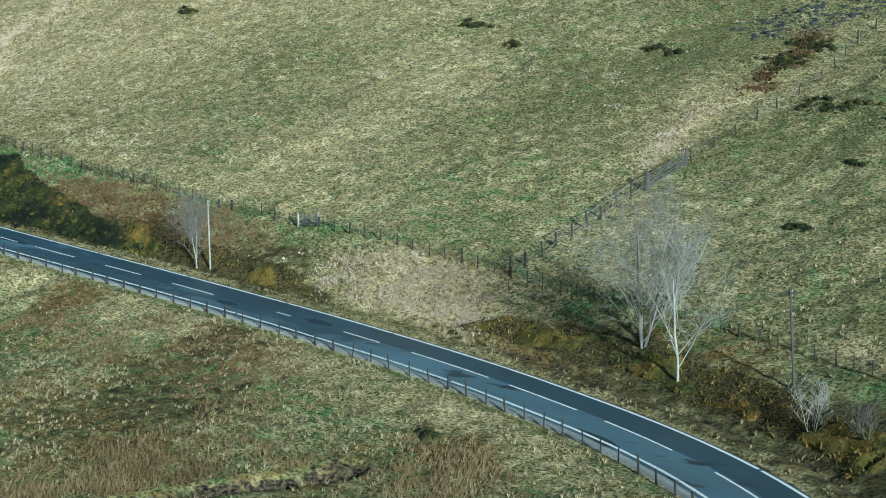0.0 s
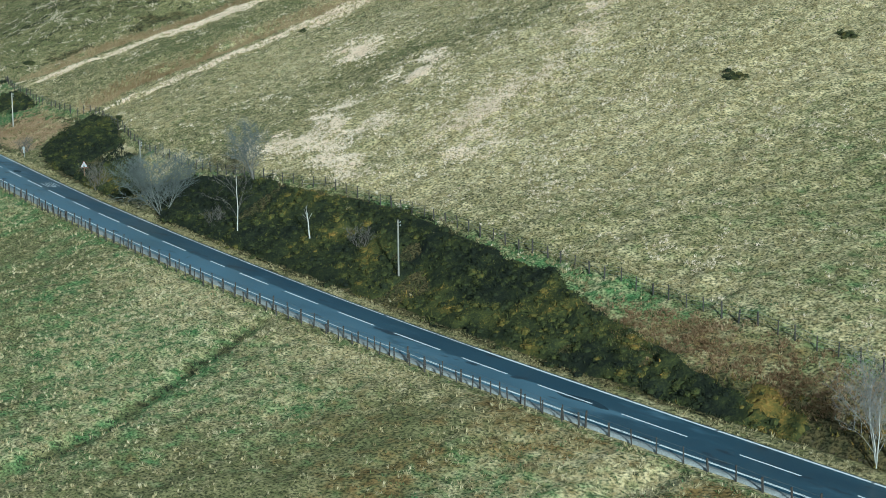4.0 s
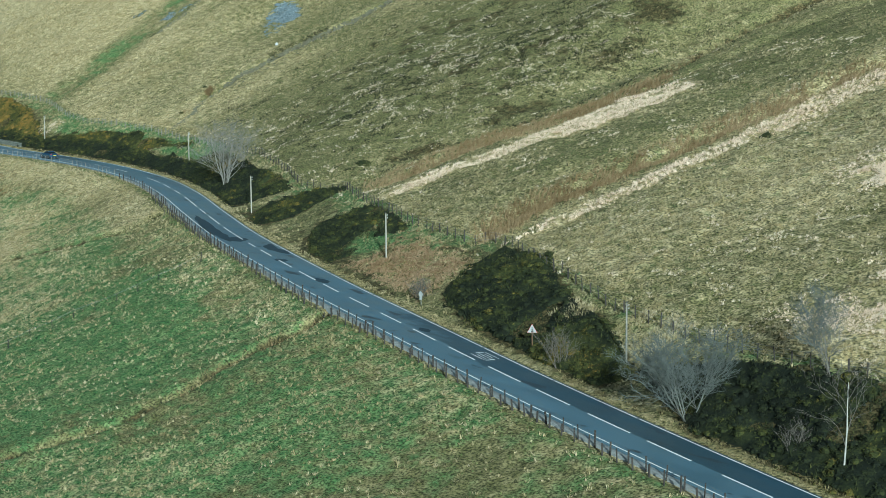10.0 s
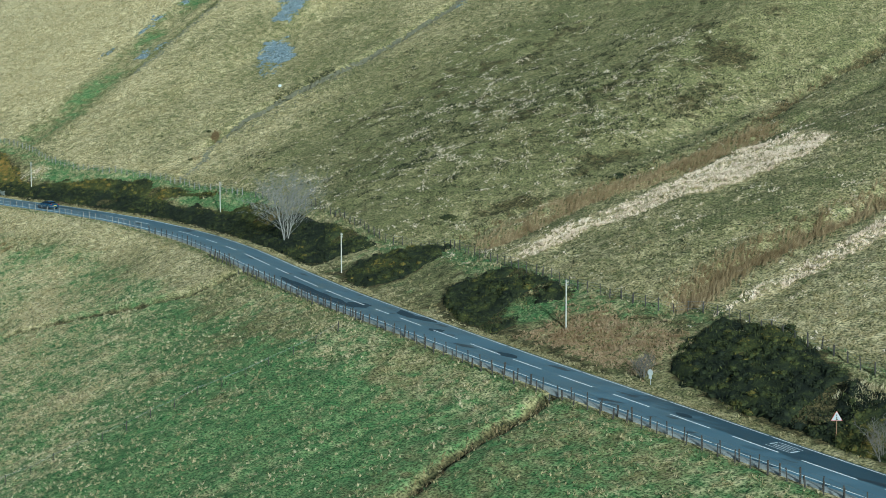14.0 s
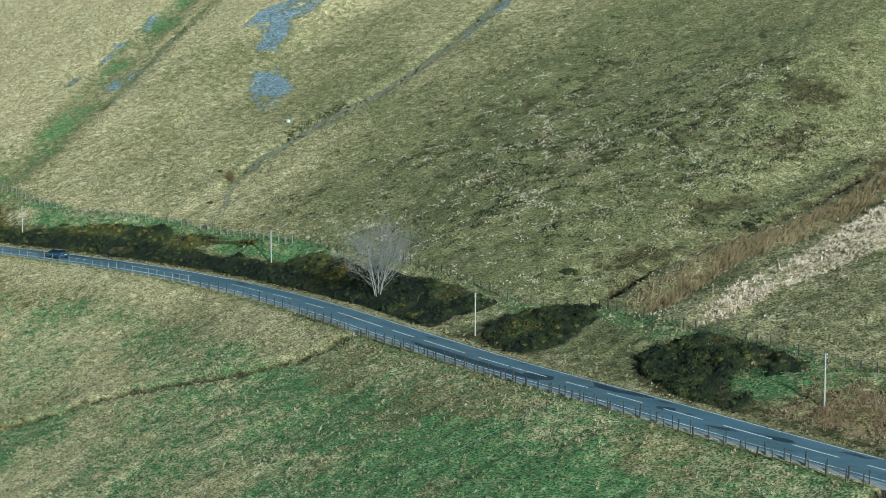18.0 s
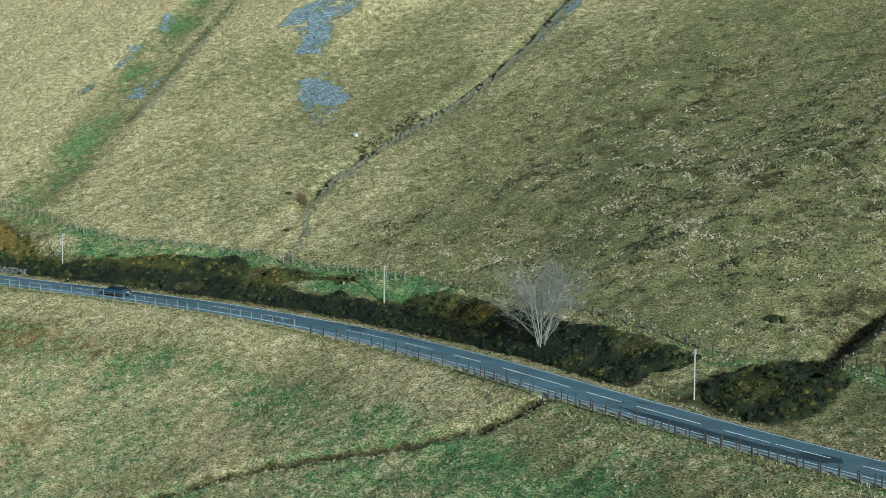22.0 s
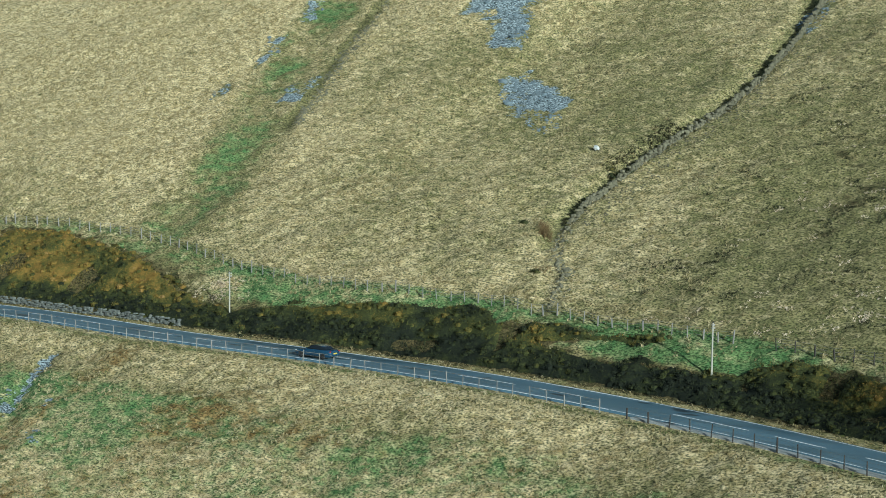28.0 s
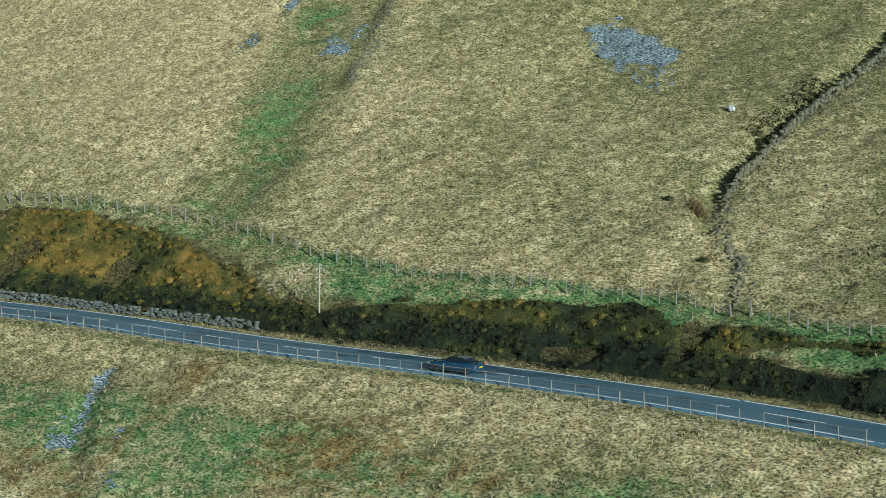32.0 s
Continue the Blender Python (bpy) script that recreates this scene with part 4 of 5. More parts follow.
bare_tree("birch_tree", -128.5, 6.0, 7.4, 0.5, BIRCH, TWIG, "leafless birch with a white trunk in gorse", 11, 1, 0.075, 4, start=0.3, fork=4, limb=TWIG)
bare_tree("dead_birch", -117.0, 8.4, 3.4, 0.4, BIRCH, TWIG, "broken pale birch trunk leaning in gorse", 12, 1, 0.10, 2, (-0.18, 0.05), 0.6, 2)
bare_tree("willow_tree", -146.6, 5.3, 6.4, 1.15, WILLOW_LIMB, WILLOW_TWIG, "wide leafless grey willow beside the road", 14, 6, 0.055, 4, start=0.12, fork=6, limb=WILLOW_LIMB, splay=0.6, droop=0.02)
bare_tree("rowan_tree", -140.2, 13.8, 5.4, 0.55, BARK, BLUE_TWIG, "leafless bluish-grey tree at the hill fence", 17, 4, 0.05, 4, start=0.1, fork=5, splay=0.2)
bare_tree("ash_tree", -299.0, 6.7, 8.6, 1.1, ASH_BARK, ASH_TWIG, "spreading leafless many-stemmed tree in the roadside thicket", 19, 6, 0.075, 4, start=0.10, fork=5, splay=0.36)
for s, d, tall, seed, stems, bark in ((30.4, 8.2, 3.4, 31, 4, PALE_TWIG), (-166.9, 5.0, 3.0, 32, 5, TWIG), (-133.7, 5.6, 2.6, 33, 3, TWIG), (-109, 9.5, 2.8, 34, 3, TWIG), (34, 9.5, 2.6, 35, 5, TWIG), (-199.5, 5.6, 2.2, 36, 5, TWIG)):
    bare_tree("bare_shrub", s, d, tall, 0.7, bark, bark, "small leafless shrub on the verge", seed, stems, 0.035, 3, start=0.1, fork=4)


# ---- gorse thickets ----
def bush_shape(count, seed):
    """Sprigs over a lumpy dome one metre across and high."""
    r = np.random.default_rng(seed)
    lump = r.normal(0, 1, (6, 3))
    V, F = [], []
    for k in range(count):
        way = r.normal(0, 1, 3)
        way[2] = abs(way[2]) * 0.9 + 0.05
        way /= np.linalg.norm(way)
        size = 0.40 + 0.10 * max(lump @ way) * 0.5
        p = way * size * r.uniform(0.75, 1.1)
        p[2] *= 1.5
        a, b = r.normal(0, 0.052, 3), r.normal(0, 0.052, 3)
        tip = p + way * r.uniform(0.05, 0.15) + r.normal(0, 0.05, 3)
        n = len(V)
        V += [p + a, p - a + b, tip]
        F.append((n, n + 1, n + 2))
    w = np.linspace(0, 2 * np.pi, 9)[:-1]
    n = len(V)
    V += [(0.36 * math.cos(t), 0.36 * math.sin(t), 0.0) for t in w] + [(0.30 * math.cos(t), 0.30 * math.sin(t), 0.42) for t in w] + [(0, 0, 0.6)]
    for k in range(8):
        j = (k + 1) % 8
        F += [(n + k, n + j, n + 8 + j), (n + k, n + 8 + j, n + 8 + k), (n + 8 + k, n + 8 + j, n + 16)]
    return np.array(V), np.array(F)


BUSHES = [bush_shape(56, k) for k in (1, 2, 3)]


def scrub_stuff():
    """Heather and gorse seen from above: dark shoots, olive and ochre tips."""
    m, tree, b = shader("heath_scrub")
    geo_ = tree.nodes.new("ShaderNodeNewGeometry")
    shoots, clumps = noise_node(tree, 0.22, 4), noise_node(tree, 1.3, 4)
    v = sums(tree, "MULTIPLY", field(tree, "tone"), 0.72)
    v = sums(tree, "ADD", v, sums(tree, "MULTIPLY", ramp(tree, clumps, 0.42, 0.66), 0.22))
    v = sums(tree, "ADD", v, sums(tree, "MULTIPLY", ramp(tree, shoots, 0.42, 0.66), 0.20))
    v = sums(tree, "SUBTRACT", v, sums(tree, "MULTIPLY", geo_.outputs["Random Per Island"], 0.20))
    r = tree.nodes.new("ShaderNodeValToRGB")
    stops = ((0.0, (0.011, 0.014, 0.009)), (0.2, (0.023, 0.028, 0.012)), (0.42, (0.048, 0.053, 0.016)), (0.64, (0.112, 0.090, 0.022)), (0.85, (0.190, 0.118, 0.028)), (1.0, (0.25, 0.172, 0.070)))
    r.color_ramp.elements[0].color, r.color_ramp.elements[1].color = (*stops[0][1], 1), (*stops[-1][1], 1)
    for at, c in stops[1:-1]:
        r.color_ramp.elements.new(at).color = (*c, 1)
    tree.links.new(v, r.inputs[0])
    tree.links.new(r.outputs[0], b.inputs["Base Color"])
    b.inputs["Roughness"].default_value = 0.9
    b.inputs["Specular IOR Level"].default_value = 0.15
    bump(tree, b, shoots, 0.9, 0.10)
    return m


SCRUB = scrub_stuff()


def scrub_height(s, d, ring, low):
    """How high the scrub stands at places of a zone; it thins out to nothing at the ragged edge."""
    x, y = beside(s, d)
    rim = off_line(s, d, ring + ring[:1])
    tall = (0.18 if low else 0.30) + 0.22 * rough(x, y, 3.4, 44) + 0.30 * np.abs(rough(x, y, 2.1, 47))
    gap = step(-0.75, -0.45, rough(x, y, 4.2, 43)) if not low else step(-0.25, 0.1, rough(x, y, 3.4, 43))
    return np.clip(tall, 0.12, 2) * step(-0.1, 0.8, rim) * gap


def scrub_tone(s, d, low):
    x, y = beside(s, d)
    # beyond s -312 the upper scrub is ochre, with sunlight put into its tone
    return np.clip((0.48 if low else 0.15) + 0.24 * rough(x, y, 7, 45) + 0.22 * rough(x, y, 2.4, 46) + 0.24 * step(-385, -405, s) * step(5.5, 9, d) * (1 + 0.8 * rough(x, y, 4, 50)) + np.where(s < -312, 0.46 * step(6.6, 9.0, d) - 0.06, 0) + np.where(s > -130, 0.10 + 0.22 * rough(x, y, 5, 49) + 0.14 * step(-95, -75, s), 0) + np.where((s < -158) & (s > -182), 0.22 * step(-182, -172, s), 0), 0, 1)


def scrub(ring, words, low=False):
    R_ = np.array(ring)
    a, b = np.arange(R_[:, 0].min() - 1, R_[:, 0].max() + 1, 0.27), np.arange(max(R_[:, 1].min() - 0.6, 4.25), R_[:, 1].max() + 0.6, 0.25)
    gs, gd = (q.ravel() for q in np.meshgrid(a, b, indexing="ij"))
    gs, gd = gs + rng.uniform(-0.1, 0.1, gs.shape), gd + rng.uniform(-0.1, 0.1, gd.shape)
    x, y = beside(gs, gd)
    within = inside(gs + rough(x, y, 3, 41) * 1.0, gd + rough(x, y, 2.5, 42) * 0.6, ring)
    h = scrub_height(gs, gd, ring, low) * within
    V = np.stack([x, y, height(x, y) + np.where(h > 0.08, h, -0.15)], -1)
    F = grid_faces(len(a), len(b))
    F = F[(h[F] > 0.08).any(1)]
    used, F = np.unique(F, return_inverse=True)
    F = F.reshape(-1, 4)
    F = np.concatenate([F[:, :3], F[:, [0, 2, 3]]])
    V, tone = V[used], scrub_tone(gs[used], gd[used], low)
    # loose shoots over the canopy
    area = within.sum() * 0.27 * 0.25
    n = int(area * 22)
    pick = rng.choice(np.flatnonzero(within), n)
    s, d = gs[pick] + rng.uniform(-0.2, 0.2, n), gd[pick] + rng.uniform(-0.2, 0.2, n)
    x, y = beside(s, d)
    top = scrub_height(s, d, ring, low)
    foot = np.stack([x, y, height(x, y) + np.maximum(top - 0.06, 0)], -1)
    way = rng.normal(0, 0.09, (n, 3)) + np.array([0, 0, 0.14])
    side = rng.normal(0, 0.045, (n, 3))
    T = np.stack([foot - side, foot + side, foot + way * rng.uniform(0.6, 1.7, (n, 1))], 1).reshape(-1, 3)
    tuft_tone = np.repeat(np.clip(scrub_tone(s, d, low) + rng.normal(0.06, 0.14, n), 0, 1), 3)
    me = solid("gorse", np.concatenate([V, T]), np.concatenate([F, np.arange(3 * n).reshape(-1, 3) + len(V)]), SCRUB, True, {"tone": np.r_[tone, tuft_tone]})
    tagged(new("gorse", me), words, "gorse", kind="stuff")
    # rounded single plants standing in the canopy
    n = int(area * (0.9 if low else 1.5))
    pick = rng.choice(np.flatnonzero(within), n)
    s, d = gs[pick], gd[pick]
    top = scrub_height(s, d, ring, low)
    s, d, top = s[top > 0.1], d[top > 0.1], top[top > 0.1]
    P = planted(s, d) + np.stack([0 * s, 0 * s, top - 0.16], -1)
    size = rng.uniform(0.55, 1.25, len(P)) * (0.7 if low else 1)
    tone = np.clip(scrub_tone(s, d, low) + rng.normal(0, 0.17 + 0.12 * step(-380, -400, s), len(P)), 0, 1)
    scatter("heath_plants", *BUSHES[len(ring) % 3], P, (size, size * rng.uniform(0.45, 0.8, len(P))), 0.08, tone, SCRUB, "rounded plants in " + words, "gorse")


LABELS = ["dense dark green and ochre heath scrub beside the road", "dark heath scrub in a block below the hill fence", "low dark heather patch on the bank", "flat dark heather patch on the bank",
          "dark scrub under the leafless ash", "brown and ochre gorse thicket along the verge", "low ochre gorse and dead grass on the verge", "low brown scrub beneath leafless trees"]
for k, (ring, words) in enumerate(zip(GORSE_ZONES, LABELS)):
    scrub(ring, words, k > 5)
# single dark bushes on the hill and the field; (13.5, -11) stands in for a dark hollow
spots = [(-51.7, 58, 2.6), (-43, 55, 1.6), (-26.6, 58.4, 1.6), (-24, 58.2, 1.4), (-2.4, 50.5, 4.2), (-99, 49, 2.6), (-94, 60, 1.6), (-12.8, 58.8, 3.2), (-12.2, 63, 2.6), (-365.5, 29.5, 0.5), (-357.6, 20, 0.5), (-281, 24, 1.8), (-361.5, 42.5, 1.6), (-274, 47, 3.4), (-203, 49, 1.4), (8, 30, 1.2), (5.1, 41, 0.8), (13.5, -11, 1.6), (-104, 13.4, 1.4)]
for s, d, wide in spots:
    n = int(10 * wide)
    q = rng.normal(0, wide * 0.38, (n, 2)) * np.array([1.0, 0.55])
    P = planted(s + q[:, 0], d + q[:, 1])
    size = rng.uniform(0.5, 1.1, n)
    scatter("bush_or_hollow", *BUSHES[1], P, (size, size * 0.6), 0.1, np.clip(rng.normal(0.34, 0.15, n), 0, 1), GORSE, "low dark bush on open grass", "bush")


# ---- grass, rushes and stones too many to count ----
def tuft_shape(blades, wide, lean, seed):
    r = np.random.default_rng(seed)
    V, F = [], []
    for k in range(blades):
        t = r.uniform(0, 2 * np.pi)
        out = np.array([math.cos(t), math.sin(t), 0])
        side = np.array([-out[1], out[0], 0]) * wide * r.uniform(0.6, 1.3)
        foot = out * r.uniform(0, 0.28)
        n = len(V)
        V += [foot - side, foot + side, foot + out * lean * r.uniform(0.4, 1.5) + np.array([0, 0, r.uniform(0.6, 1.1)])]
        F.append((n, n + 1, n + 2))
    return np.array(V), np.array(F)


TUFT, MOP, REED = tuft_shape(5, 0.12, 0.5, 1), tuft_shape(6, 0.11, 0.65, 2), tuft_shape(6, 0.045, 0.16, 3)


def sward(name, s, d, keep_by, tuft, wide, tall, mat, label, tone_seed, bias=0.4):
    x, y = beside(s, d)
    c = covers(x, y)
    clump = np.clip(1 + 1.1 * rough(x, y, 1.6, tone_seed + 7) + 0.5 * rough(x, y, 5, tone_seed + 8), 0, 2)
    keep = (rng.random(len(s)) < keep_by(c, s, d) * clump) & (np.abs(d) > 3.45) & ((c["earth"] < 0.2) | (np.abs(d) < 9))
    s, d, x, y = s[keep], d[keep], x[keep], y[keep]
    P = np.stack([x, y, height(x, y) - 0.03], -1)
    size = rng.uniform(0.6, 1.3, len(P))
    tall = tall * (1.45 if tall < 0.3 else 1.0)
    tone = np.clip(bias + 0.3 * rough(x, y, 2.2, tone_seed) + 0.25 * rough(x, y, 13, tone_seed + 1), 0, 1)
    return scatter(name, *tuft, P, (wide * size, tall * size), 0.18, tone, mat, label, "grass", 0.45)


def along_line(line, n, spread):
    L = np.array(line)
    q = rng.uniform(0, len(L) - 1, n)
    i = q.astype(int)
    P = L[i] + (L[i + 1] - L[i]) * (q - i)[:, None]
    return P[:, 0] + rng.normal(0, spread, n), P[:, 1] + rng.normal(0, spread * 0.5, n)


hill_s, hill_d = sown(185000, (-470, 40), (13, 105))
sward("dry_tussocks", hill_s, hill_d, lambda c, s, d: np.clip(c["dry"] * 1.15 - 0.08 - c["stone"], 0, 1), MOP, 0.36, 0.23, STRAW, "pale straw tussocks scattered over the hillside", 51)
hill_s, hill_d = sown(190000, (-470, 40), (13, 95))
sward("green_tussocks", hill_s, hill_d, lambda c, s, d: np.clip(0.42 - 0.3 * c["dry"] - c["stone"], 0, 1), TUFT, 0.30, 0.14, GREEN, "short olive and green tussocks on the hillside", 53)
f_s, f_d = sown(112000, (-470, 48), (-60, -4.6))
sward("field_tussocks", f_s, f_d, lambda c, s, d: np.clip(c["dry"] * 1.2 - c["stone"], 0, 1), MOP, 0.42, 0.23, STRAW, "straw-coloured tussocks over the lower field", 55, 0.45)
f_s, f_d = sown(90000, (-470, 48), (-60, -5))
sward("lush_grass", f_s, f_d, lambda c, s, d: np.clip(1.6 * c["lush"] - 0.5, 0, 0.8), TUFT, 0.34, 0.15, LAWN, "fresh green grass in the lower field", 85, 0.4)
# the step terms thicken these flecks to carry a veil of stray light
f_s, f_d = sown(70000, (-400, -60), (-60, -8))
sward("bleached_tussocks", f_s, f_d, lambda c, s, d: np.clip(1.2 * rough(s, d, 1.4, 86) + 0.5 * rough(s, d, 8, 87) - 0.75 + 0.75 * step(-228, -262, s) * step(15, 24, -d), 0, 0.75), MOP, 0.38, 0.15, STRAW, "pale flecks of dead grass in the green field", 88, 0.9)
f_s, f_d = sown(90000, (-470, 48), (-60, -4.6))
sward("field_grass", f_s, f_d, lambda c, s, d: np.clip(0.55 - 0.3 * c["dry"] - c["stone"], 0, 1), TUFT, 0.30, 0.16, GREEN, "green grass tufts over the lower field", 57, 0.35)
b_s, b_d = sown(15000, (-470, 45), (4.2, 17))
sward("bank_grass", b_s, b_d, lambda c, s, d: np.clip(0.15 + 1.1 * c["dry"] - 0.7 * c["heath"], 0, 1), MOP, 0.40, 0.28, STRAW, "rank straw grass on the roadside bank", 59, 0.25)
b_s, b_d = sown(60000, (-470, 45), (4.6, 17))
q_s, q_d = sown(3500, (-432, -408), (22, 90))
b_s, b_d = np.r_[b_s, q_s], np.r_[b_d, q_d]
sward("lush_grass", b_s, b_d, lambda c, s, d: np.clip(1.4 * c["lush"] - 0.25 - 0.5 * c["heath"], 0, 0.9), TUFT, 0.30, 0.14, LAWN, "fresh green grass between gorse and hill fence", 73, 0.35)
k_s, k_d = sown(9500, (-78, -34), (6.5, 14))
sward("bracken", k_s, k_d, lambda c, s, d: np.exp(-(((s + 56) / 17) ** 4)) * np.exp(-(((d - 10.3) / 2.6) ** 4)), MOP, 0.42, 0.3, BRACKEN, "dead tawny bracken on the roadside bank", 75, 0.45)
k_s, k_d = sown(7500, (-226, -198), (5, 15))
sward("bracken", k_s, k_d, lambda c, s, d: 0.7 * np.exp(-(((s + 212) / 10) ** 4)) * np.exp(-(((d - 9.5) / 4) ** 4)), MOP, 0.42, 0.3, BRACKEN, "dead tawny bracken and grass round a pole", 77, 0.85)
v_s, v_d = sown(9000, (-470, 48), (3.45, 4.5))
sward("verge_grass", v_s, v_d, lambda c, s, d: np.full(len(s), 0.9), MOP, 0.30, 0.15, STRAW, "fringe of bleached grass along the road edge", 61, 0.35)
v_s, v_d = sown(5000, (-470, 48), (-5.6, -4.5))
sward("fence_grass", v_s, v_d, lambda c, s, d: np.full(len(s), 0.6), TUFT, 0.30, 0.14, GREEN, "green fringe under the roadside fence", 63, 0.55)
p_s, p_d = sown(26000, (-262, -198), (16, 78))
in_pale = inside(p_s, p_d, PALE_STRIP) | inside(p_s, p_d, PALE_BANK)
sward("bleached_grass", p_s[in_pale], p_d[in_pale], lambda c, s, d: np.full(len(s), 0.95), MOP, 0.50, 0.4, STRIP, "strip of bleached long grass down the hill", 65, 0.5)


for line in WHITE_BANDS:
    w_s, w_d = along_line(line, 8000 if line is WHITE_BANDS[0] else 3200, 2.6)
    sward("bleached_band", w_s, w_d, lambda c, s, d: np.clip(0.55 + 1.2 * rough(s, d, 2.0, 110), 0, 1), MOP, 0.36, 0.17, STRIP, "band of bleached flattened grass on the hillside", 111, 0.85)
w_s, w_d = sown(150000, (-345, -20), (14, 80))
sward("bleached_tussocks", w_s, w_d, lambda c, s, d: np.clip(1.4 * rough(s, d, 1.3, 96) + 0.5 * rough(s, d, 7, 97) - 0.68 + 1.3 * np.exp(-((s + 118) / 34) ** 2) * np.exp(-((d - 38) / 24) ** 2) + 1.05 * np.exp(-((s + 306) / 24) ** 2) * np.exp(-((d - 46) / 28) ** 2), 0, 0.9), MOP, 0.32, 0.18, BLEACHED, "clumps of bleached grass scattered over the hillside", 98, 0.45)
# heather tufts that also stand in for shade between tussocks and near s -312
h_s, h_d = sown(150000, (-470, 40), (14, 100))
sward("heather", h_s, h_d, lambda c, s, d: np.clip(0.55 * rough(s, d, 5, 91) + 0.3 * rough(s, d, 13, 92) - 0.22 + 0.9 * np.exp(-((s + 312) / 30) ** 2) * np.exp(-((d - 50) / 34) ** 2) + 0.5 * np.exp(-((s + 132) / 14) ** 2) * np.exp(-((d - 52) / 14) ** 2) - 0.3 * step(-385, -400, s), 0, 0.8) * (1 - c["stone"]), TUFT, 0.34, 0.18, HEATHER_AND_SHADE, "dark heathery tufts speckling the hillside", 93, 0.35)
# denser heather here carries part of the slope's shade
h_s, h_d = sown(60000, (-352, -272), (18, 92))
sward("heather", h_s, h_d, lambda c, s, d: np.clip(0.5 * rough(s, d, 5, 101) + 1.0 * rough(s, d, 1.3, 102) - 0.35 + 0.6 * np.exp(-((s + 306) / 28) ** 4) * np.exp(-((d - 52) / 30) ** 4), 0, 0.9), TUFT, 0.38, 0.22, HEATHER_AND_SHADE, "dark heather clumps among bleached grass", 103, 0.2)
h_s, h_d = sown(50000, (-470, 48), (-55, -5))
sward("heather", h_s, h_d, lambda c, s, d: np.clip(0.5 * rough(s, d, 4, 94) - 0.22 + 0.3 * step(-100, -20, s), 0, 0.6) * (1 - c["stone"]), TUFT, 0.32, 0.16, HEATHER_AND_SHADE, "dark tufts speckling the lower field", 95, 0.45)


r_s, r_d = along_line([(-259, 20), (-262, 28), (-262.8, 36), (-262.6, 46), (-263, 55), (-266, 66)], 4600, 1.8)
sward("rushes", r_s, r_d, lambda c, s, d: np.full(len(s), 0.9), REED, 0.5, 0.75, RUSH, "brown rushes filling a hill gully", 67, 0.72)
r_s, r_d = along_line(GULLIES[8][0][:6], 6500, 1.8)
sward("rushes", r_s, r_d, lambda c, s, d: np.full(len(s), 0.9), REED, 0.5, 0.75, RUSH, "brown rushes in a narrow gully by bleached grass", 68, 0.66)
# dark tufts stand in for shade in the ditches and beside the wall
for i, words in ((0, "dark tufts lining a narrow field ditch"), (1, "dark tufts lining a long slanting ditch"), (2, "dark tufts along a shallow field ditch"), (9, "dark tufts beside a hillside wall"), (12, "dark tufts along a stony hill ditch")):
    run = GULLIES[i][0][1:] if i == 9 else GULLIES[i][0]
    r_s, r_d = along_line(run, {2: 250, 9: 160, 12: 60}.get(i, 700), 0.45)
    sward("heather_and_shade_tufts", r_s, r_d, lambda c, s, d: np.full(len(s), 0.9), TUFT, 0.4, 0.28, HEATHER_AND_SHADE, words, 78, 0.2)
r_s, r_d = along_line(GULLIES[0][0][:3], 130, 0.8)
sward("rushes", r_s, r_d, lambda c, s, d: np.full(len(s), 0.8), REED, 0.5, 0.6, RUSH, "rushes along a field ditch", 69, 0.6)
r_s, r_d = sown(46000, (-34, 30), (-46, -9))
sward("rushes", r_s, r_d, lambda c, s, d: np.clip(1.1 * np.exp(-(((s - 2) / 9) ** 4 + ((d + 31) / 9.5) ** 4)) + np.exp(-(((s - 21) / 6) ** 4 + ((d + 15) / 5) ** 4)) + 0.7 * np.exp(-(((s + 5) / 5) ** 2 + ((d + 18) / 2) ** 2)) - 0.25 + 0.5 * rough(s, d, 4, 70), 0, 1) * (c["earth"] < 0.2), REED, 0.42, 0.5, RUSH, "straw-brown rushes in the wet field corner", 71, 0.55)
k_s, k_d = sown(16000, (-60, 14), (-22, -6))
sward("bracken", k_s, k_d, lambda c, s, d: np.clip(np.exp(-(((s + 25) / 24) ** 4 + ((d + 12.5) / 5) ** 4)) * (0.35 + 0.9 * rough(s, d, 4, 79)), 0, 0.8), MOP, 0.36, 0.16, BRACKEN, "low rusty grass hummocks in the field", 80, 0.3)
k_s, k_d = sown(5000, (-31, -3), (5.5, 13.5))
sward("bank_straw", k_s, k_d, lambda c, s, d: np.clip(1.2 * np.exp(-(((s + 15) / 11) ** 4 + ((d - 10) / 3.2) ** 4)) - 0.2 + 0.5 * rough(s, d, 3, 83), 0, 1), MOP, 0.42, 0.3, BLEACHED, "tall tan grass on the roadside bank", 84, 0.0)
# rushes at their darkest tone add to the gully's painted shade
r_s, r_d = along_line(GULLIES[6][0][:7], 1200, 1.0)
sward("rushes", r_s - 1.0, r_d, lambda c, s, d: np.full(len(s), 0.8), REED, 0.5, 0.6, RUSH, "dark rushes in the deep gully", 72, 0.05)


h_s, h_d = along_line([(-11.6, 51.5), (-12, 56), (-12.6, 60), (-14, 66)], 1500, 1.1)
sward("heather", h_s, h_d, lambda c, s, d: np.full(len(s), 0.8), TUFT, 0.5, 0.34, BRACKEN, "rusty brown heather beside the upper fence", 141, 0.05)
h_s, h_d = along_line([(-12.2, 54), (-12.8, 60), (-13.6, 64)], 420, 0.6)
sward("heather", h_s, h_d, lambda c, s, d: np.full(len(s), 0.8), TUFT, 0.5, 0.3, HEATHER_AND_SHADE, "dark heather beside the upper fence", 142, 0.2)
k_s, k_d = along_line([(-10.6, 35), (-12.4, 41), (-13, 50)], 900, 1.0)
